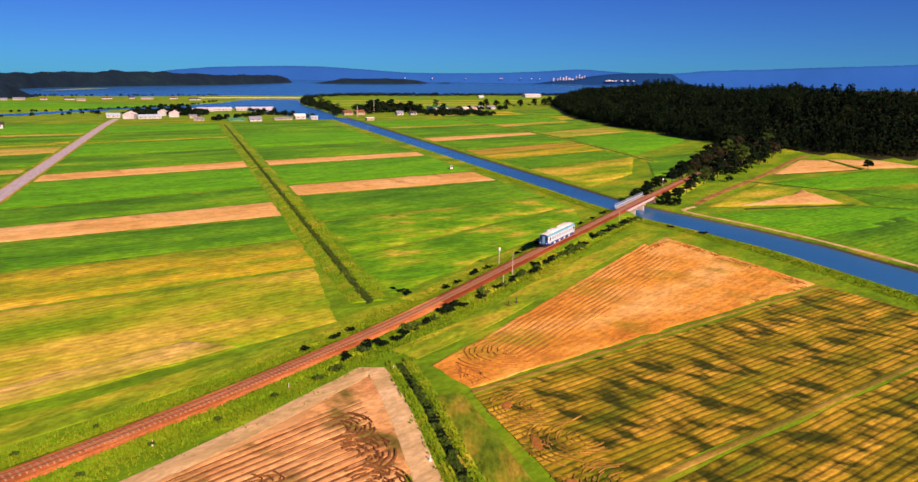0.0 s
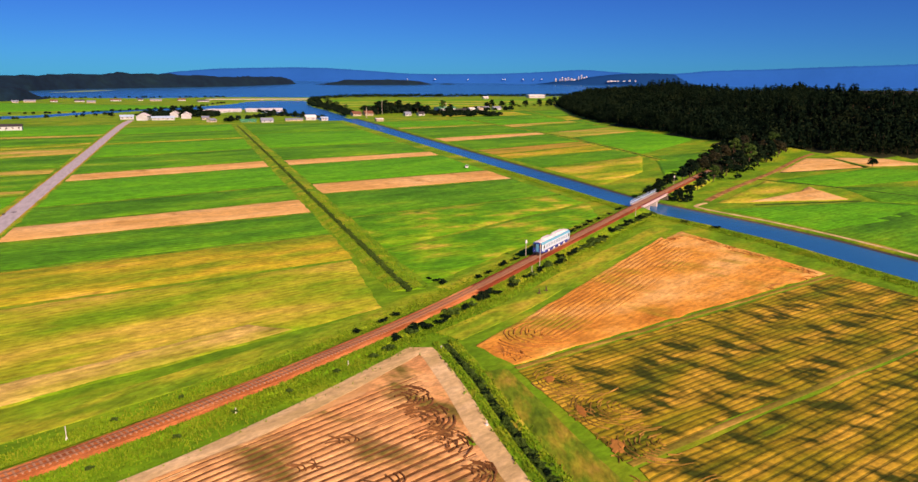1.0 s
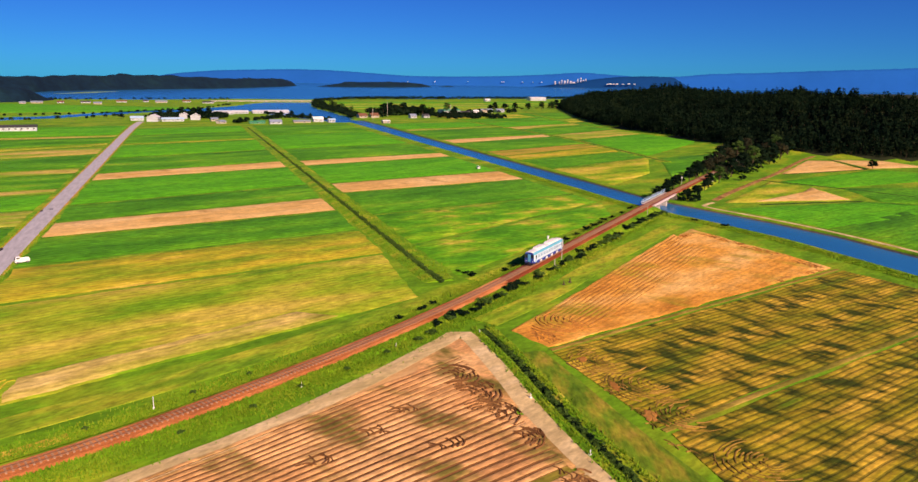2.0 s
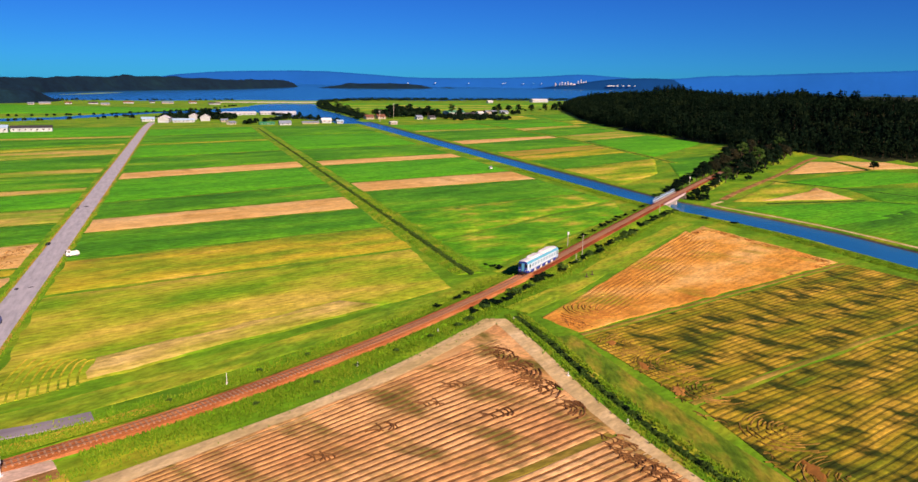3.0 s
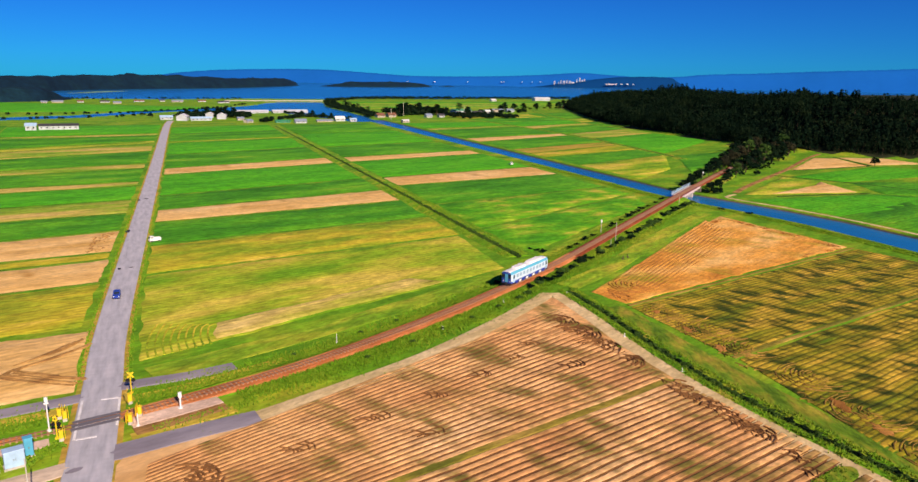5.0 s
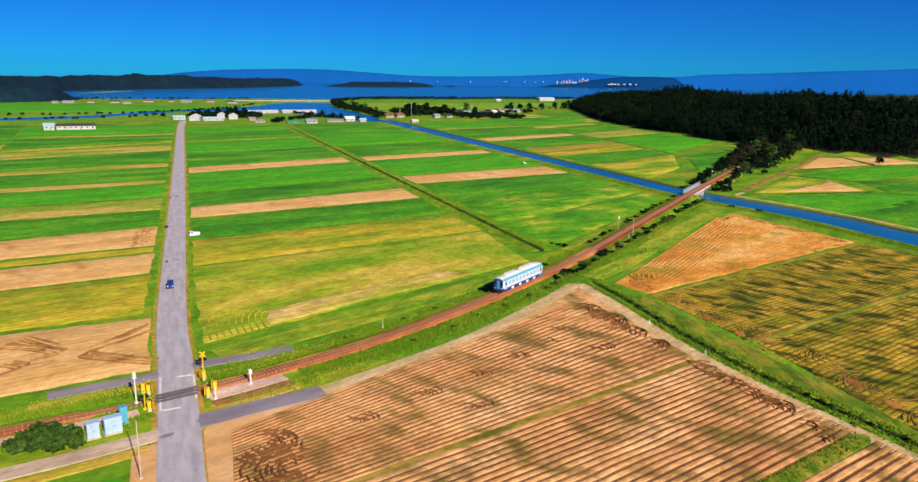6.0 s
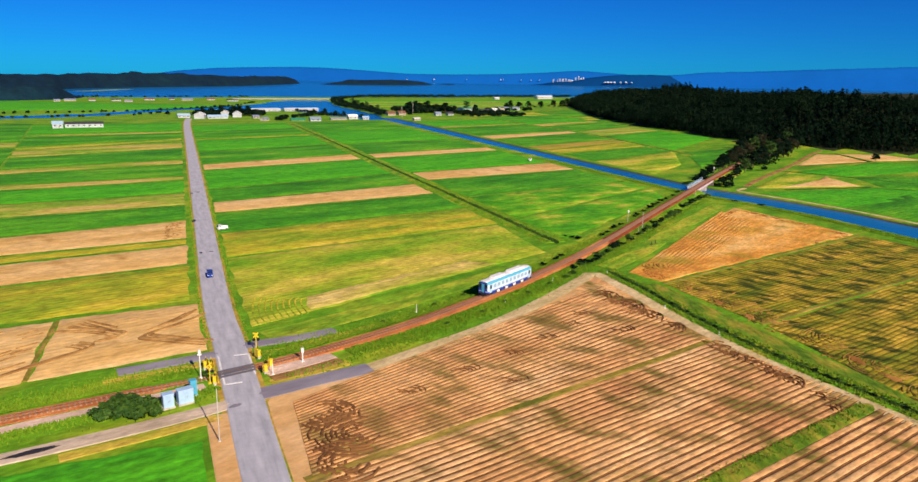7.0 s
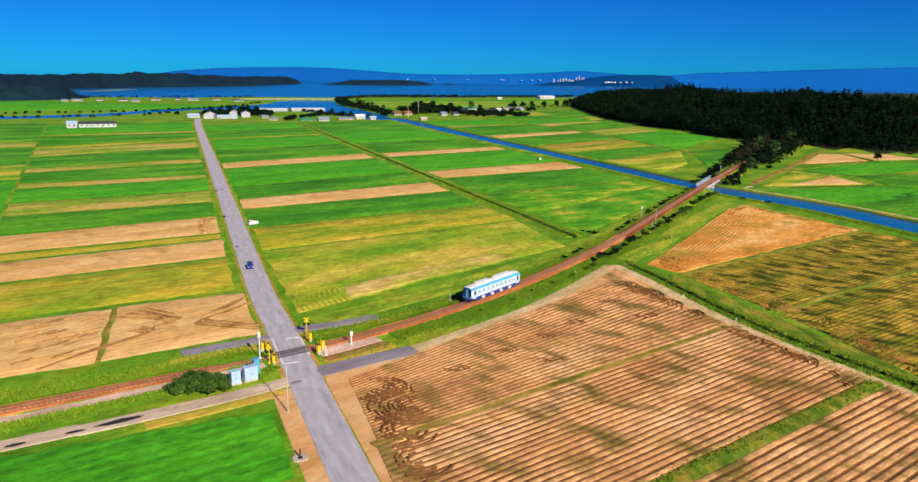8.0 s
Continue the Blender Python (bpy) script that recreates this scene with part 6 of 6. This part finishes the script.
def dark_patches():
    # Flat irregular patches, darker than the road or lane under them.
    for cx, cy, sx, sy, rz, label, ma in ((-131.5, -83.2, 7.5, 1.5, 11, "long dark wet patch on the gravel lane", M_DARK), (-137.3, -84.4, 2.8, 0.9, 10, "small dark wet patch on the gravel lane", M_DARK),
                                          (-144.5, -85.6, 3.0, 0.9, 10, "small dark wet patch on the gravel lane", M_DARK), (-104.6, -78.6, 2.2, 1.2, 20, "faint darker patch on the asphalt", M_ASPHALT2),
                                          (-103.6, 24, 0.9, 2.0, 0, "small dark patch on the asphalt", M_DARK), (-100.8, 24.6, 1.4, 0.8, 0, "small dark patch on the asphalt", M_DARK),
                                          (-103.2, 72, 1.6, 5.0, 0, "dark patch on the asphalt", M_DARK), (-101, 132, 1.2, 3, 0, "small dark patch on the asphalt", M_DARK), (-98.4, 135, 1.8, 2, 0, "small dark patch on the asphalt", M_DARK)):
        m = Mesh()
        n = 18
        rng = random.Random(int(cx * 7))
        ring = [(math.cos(2 * math.pi * i / n) * sx / 2 * rng.uniform(0.75, 1.1), math.sin(2 * math.pi * i / n) * sy / 2 * rng.uniform(0.75, 1.1)) for i in range(n)]
        m.add([(x, y, 0.0) for x, y in ring] + [(x * 0.9, y * 0.9, 0.012) for x, y in ring], [(i, (i + 1) % n, n + (i + 1) % n, n + i) for i in range(n)] + [tuple(range(n, 2 * n))])
        solid("stain", m, ma, label, "stain", "structure", m=pose(cx, cy, 0.155 if cx < -110 else 0.2, 0, 0, rz))


dark_patches()


def churned_earth():
    """Patches of bare churned soil where the machines turn."""
    for k, (cx, cy, sx, sy, rz) in enumerate(((4.2, -73.6, 5.5, 2.4, 60), (5.2, -62.8, 4.5, 2.0, 75), (4.6, -99.6, 6.0, 2.6, 70), (3.4, -107.6, 5.0, 2.2, 80), (6.2, -51.5, 4.0, 2.2, 50), (84, -22.6, 9.0, 1.6, 14), (64, 9.0, 7.0, 1.4, 36))):
        rng, n, m = random.Random(60 + k), 26, Mesh()
        ring = [(math.cos(2 * math.pi * i / n) * sx / 2 * rng.uniform(0.5, 1.1), math.sin(2 * math.pi * i / n) * sy / 2 * rng.uniform(0.5, 1.1)) for i in range(n)]
        m.add([(x, y, 0.0) for x, y in ring] + [(x * 0.8, y * 0.8, 0.08 + rng.uniform(-0.02, 0.03)) for x, y in ring] + [(0, 0, 0.1)],
              [(i, (i + 1) % n, n + (i + 1) % n, n + i) for i in range(n)] + [(n + i, n + (i + 1) % n, 2 * n) for i in range(n)])
        solid("bare_earth", m, M_BROWND, "churned bare brown earth among the stubble", "earth", "structure", m=pose(cx, cy, 0.1, 0, 0, rz))


churned_earth()


# ---- parked vehicles ----
def small_car(x, y, rz, ma, label, truck=False):
    c = thing("kei_truck" if truck else "car", label, "truck" if truck else "car", pose(x, y, 0.18 if not truck else 0.1, 0, 0, rz))
    m = Mesh()
    prof = [(-1.65, 0.35), (-1.65, 0.85), (-1.45, 0.95), (-0.85, 1.0), (-0.35, 1.5), (1.25, 1.55), (1.6, 1.0), (1.65, 0.35)] if not truck else \
           [(-1.65, 0.35), (-1.65, 0.95), (-1.4, 1.75), (-0.45, 1.78), (-0.4, 0.95), (1.65, 0.95), (1.65, 0.4), (0.5, 0.35)]
    k = len(prof)
    for y2, q in ((-0.73, 0.95), (-0.68, 1.0), (0.68, 1.0), (0.73, 0.95)):
        for px, pz in prof:
            m.v.append((px * q, y2 * (0.88 if pz > 1.2 else 1), pz))
    for i in range(3):
        for j in range(k):
            o, p = i * k + j, i * k + (j + 1) % k
            m.f.append((o, p, p + k, o + k))
            m.m.append(0)
    m.f += [tuple(range(k - 1, -1, -1)), tuple(3 * k + j for j in range(k))]
    m.m += [0, 0]
    part("body", m, ma, c)
    for px, pz, sx, sz, a in ((-0.62, 1.25, 0.05, 0.6, -40), (1.44, 1.28, 0.05, 0.5, 25)) if not truck else ((-1.53, 1.36, 0.05, 0.65, 17),):
        g = Mesh()
        g.box(0, 0, 0, sx, 1.15, sz)
        o = part("windscreen", g, M_GLASS, c)
        o.matrix_basis = pose(px, 0, pz, 0, a if truck else -a, 0)
    for s in (-1, 1):
        g = Mesh()
        g.box(0.35 if not truck else -0.95, s * 0.675, 1.24 if not truck else 1.4, 1.3 if not truck else 0.7, 0.04, 0.36)
        part("side_window", g, M_GLASS, c)
        for px in (-1.05, 1.05):
            w = Mesh()
            w.tube((px, s * 0.76, 0.28), (px, s * 0.58, 0.28), 0.28, 0.28, 14)
            w = part("wheel", w, M_BLACK, c)
            r = Mesh()
            r.tube((px, s * 0.775, 0.28), (px, s * 0.74, 0.28), 0.15, 0.15, 10)
            part("rim", r, M_GREY, w)
        h = Mesh()
        h.box(-1.63, s * 0.5, 0.72, 0.06, 0.28, 0.16, bevel=0.02)
        part("headlight", h, M_WHITE, c)
    if truck:
        b = Mesh()
        for s in (-0.68, 0.68):
            b.box(0.65, s, 1.1, 2.0, 0.05, 0.3)
        b.box(1.63, 0, 1.1, 0.05, 1.36, 0.3)
        part("cargo_side", b, ma, c)


small_car(-103.0, -2.2, 88, M_BLUE, "small dark blue car on the road")
small_car(97.0, 200.5, 75, M_WHITE, "small white truck parked beside the canal", True)
small_car(-95.2, 54.2, 20, M_WHITE, "small white truck parked on the field edge", True)


# ---- villages and far shore ----
def house(x, y, w, d, h, rz, wall, roof, label, pitch=0.45, name="house", group="village houses", z=0.0):
    w, d, h = w * 0.88, d * 0.8, h * 0.62
    b = thing(name, label, "house" if name == "house" else name.replace("_", " "), pose(x, y, z, 0, 0, rz), group)
    m = Mesh()
    m.box(0, 0, h / 2 - 0.1, w, d, h + 0.2)
    r = d / 2 * pitch
    for s in (-1, 1):
        m.face([(s * w / 2, -d / 2, h), (s * w / 2, d / 2, h), (s * w / 2, 0, h + r)])
    part("wall", m, wall, b)
    m = Mesh()
    e, t = 0.5, 0.18
    for s in (-1, 1):
        a, c = (s * (d / 2 + e), h - e * pitch), (0, h + r)
        pts = [(-w / 2 - e, a[0], a[1]), (w / 2 + e, a[0], a[1]), (w / 2 + e, 0, c[1]), (-w / 2 - e, 0, c[1])]
        up = [(p[0], p[1], p[2] + t) for p in pts]
        m.add(pts + up, [(0, 1, 2, 3), (4, 5, 6, 7), (0, 1, 5, 4), (1, 2, 6, 5), (2, 3, 7, 6), (3, 0, 4, 7)])
    part("roof", m, roof, b)
    n = max(2, int(w / 4))
    for i in range(n):
        wx = -w / 2 + w * (i + 0.5) / n
        g = Mesh()
        g.box(wx, -d / 2 - 0.03, h * 0.58, min(1.6, w / n * 0.5), 0.08, min(1.3, h * 0.4))
        g = part("window", g, M_WHITE, b)
        p = Mesh()
        p.box(wx, -d / 2 - 0.08, h * 0.58, min(1.4, w / n * 0.44), 0.04, min(1.1, h * 0.34))
        part("pane", p, M_GLASS, g)
    dr = Mesh()
    dr.box(w * 0.12, -d / 2 - 0.04, 1.0, 1.0, 0.08, 2.0)
    part("door", dr, M_GREY, b)


W, GR = M_WALL, M_ROOF
house(-84, 662, 14, 9, 4.5, 5, W, M_PALEBLUE, "low white shed with a pale blue roof", name="shed")
house(-68, 645, 15, 13, 7, 78, W, M_WHITE, "white gabled farm building with a pale roof", 0.5)
house(-50, 642, 24, 8, 4.0, 4, W, M_PALEBLUE, "long low white farm shed", name="shed")
house(-38, 690, 12, 10, 7, 80, W, M_WHITE, "white gabled house beside dark trees", 0.5)
house(-27, 668, 14, 12, 6.5, 85, W, M_WHITE, "white barn with a dark doorway", 0.55, name="barn")
house(-10, 640, 8, 6, 4, 10, M_CREAM, GR, "small cream house with a grey roof")
house(-6, 602, 9, 7, 3.5, 40, M_CONC, GR, "small grey shed by the field", name="shed")
house(-171, 530, 34, 11, 5.5, 4, W, M_ROOFD, "long white shed with a dark roof", 0.35, name="shed")
house(-191, 524, 9, 12, 6.5, 4, W, M_PALEBLUE, "pale blue and white gabled shed", 0.4, name="shed")
house(20, 790, 46, 10, 3.0, 6, W, M_WALL, "long white greenhouse with a ridged roof", 0.5, name="greenhouse", group="greenhouses")
house(68, 792, 52, 11, 3.2, 6, W, M_WALL, "long white greenhouse by the river", 0.5, name="greenhouse", group="greenhouses")
house(8, 775, 30, 8, 2.8, 6, W, M_WALL, "low white greenhouse by the river", 0.5, name="greenhouse", group="greenhouses")
house(28, 596, 17, 7, 2.6, 3, M_TEAL, M_TEAL, "low green sheeted shed", 0.4, name="shed")
house(45, 588, 13, 9, 3.5, 3, W, GR, "white house with a grey sheet roof", 0.6)
house(74, 604, 20, 6, 2.6, 4, M_CREAM, M_ROOF, "long low cream shed", 0.4, name="shed")
house(93, 616, 12, 9, 5, 4, W, M_WHITE, "white house beside the blue canal", 0.6)
house(106, 608, 8, 6, 4, 4, W, M_PALEBLUE, "small white house by the canal")
house(158, 680, 12, 9, 4.5, 15, M_CREAM, M_ROOFB, "brown-roofed cream house by the canal", 0.7)
house(174, 686, 12, 9, 4.5, 15, M_CREAM, M_ROOFB, "brown-roofed cream house by the canal", 0.7)
house(158, 582, 9, 6, 4, 10, M_CREAM, M_WHITE, "small cream hut beside the canal", 0.3)
house(218, 672, 9, 8, 4.5, 10, W, M_ROOF, "small white house among trees", 0.6)
house(236, 676, 9, 8, 4, 10, W, M_ROOFD, "small white house with a dark roof", 0.6)
house(312, 792, 34, 14, 5, 8, W, M_TEAL, "long shed with a blue-green roof", 0.35, name="shed")
house(318, 748, 16, 8, 4, 8, W, M_ROOFD, "white house with a dark roof", 0.6)
house(332, 746, 9, 9, 7, 8, W, M_WHITE, "tall white house in the village", 0.4)
house(348, 754, 8, 8, 7, 8, M_CREAM, M_CREAM, "tall cream house in the village", 0.3)
house(368, 790, 22, 10, 5, 8, M_CONC, M_ROOF, "long grey-roofed farm building", 0.5)
house(392, 796, 14, 9, 5, 8, W, M_ROOF, "white house with a grey roof", 0.5)
house(724, 1300, 50, 16, 9, 10, W, M_WHITE, "large white building by the shore", 0.3)
house(578, 1250, 14, 10, 5, 10, W, M_WHITE, "small white house by the shore")
for i, (x, y, w) in enumerate(((-236, 1120, 30), (-205, 1130, 18), (-170, 1130, 26), (-150, 1085, 22), (-120, 1160, 30), (-84, 1180, 16), (-60, 1150, 34), (-20, 1170, 24), (12, 1120, 34), (-252, 1100, 16))):
    house(x, y, w * 0.6, 8, 3.2, 6, M_WALL if i % 3 else M_CREAM, (M_ROOF, M_ROOFB, M_ROOFD)[i % 3], ("cream farmhouse with a grey roof by the river mouth", "white farmhouse with a pale roof by the river mouth", "white farmhouse with a dark roof by the river mouth")[i % 3])
for x, y, h in ((200, 716, 17), (160, 640, 12), (278, 700, 14)):
    mast("utility_pole", "tall pale pole in the village", x, y, h, 0.3, M_CONC, "arms", category="pole")


def tower(x, y, w, h, z):
    b = thing("hotel_tower", "white hotel tower on the far shore", "tower", pose(x, y, z - 2), "hotels on the far shore")
    m = Mesh()
    m.box(0, 0, h / 2, w, w * 0.6, h)
    m.box(0, 0, h + 1.5, w * 0.4, w * 0.4, 3)
    part("wall", m, M_WALL, b)
    for i in range(int(h / 6)):
        g = Mesh()
        g.box(0, -w * 0.3 - 0.2, 4 + i * 6, w * 0.85, 0.4, 2)
        part("window_band", g, M_GLASS, b)


for x, y, w, h, z in ((2136, 3693, 8, 21, 15), (2159, 3683, 6, 18, 15), (2172, 3678, 7, 27, 15), (2189, 3671, 10, 23, 16), (2205, 3664, 8, 30, 16), (2222, 3657, 13, 21, 16), (2238, 3650, 18, 16, 16), (2261, 3641, 7, 32, 17), (2277, 3634, 7, 41, 17), (2291, 3628, 11, 28, 17), (2304, 3623, 8, 32, 18)):
    tower(x, y, w, h, z)
for i, (x, y, z) in enumerate(((2396, 3529, 20), (2412, 3522, 21), (2429, 3515, 21), (2448, 3507, 21), (2481, 3493, 22), (2513, 3480, 23), (2545, 3466, 23))):
    house(x, y, 14 + 5 * (i % 3), 10, 5 + 3 * (i % 2), 8 * i, M_WHITE, M_WHITE, "white shore house below the far cape", 0.3, group="houses on the far shore", z=z)
for i, (x, y, z) in enumerate(((1382, 4236, 17), (1540, 4170, 19), (1733, 4089, 21), (1933, 4006, 24), (1946, 4000, 24), (2053, 3956, 25), (2112, 3931, 26), (2160, 3911, 27))):
    house(x, y, 8 + 5 * (i % 2), 6, 3.5, 5 * i, M_WHITE, M_WHITE, "white building on the far shore of the bay", 0.3, group="houses on the far shore", z=z)


def ferry_bridge():
    """The low white barrage across the river mouth."""
    b = thing("river_barrage", "low white barrage across the river mouth", "barrage", pose(40, 1196, -1.0, 0, 0, 4))
    m = Mesh()
    m.box(75, 0, 2.4, 190, 5, 1.2)
    part("deck", m, M_CONC, b)
    for i in range(9):
        p = Mesh()
        p.box(-12 + 22 * i, 0, 0.8, 3, 5, 2.4)
        part("pier", p, M_CONC, b)


ferry_bridge()


motions()
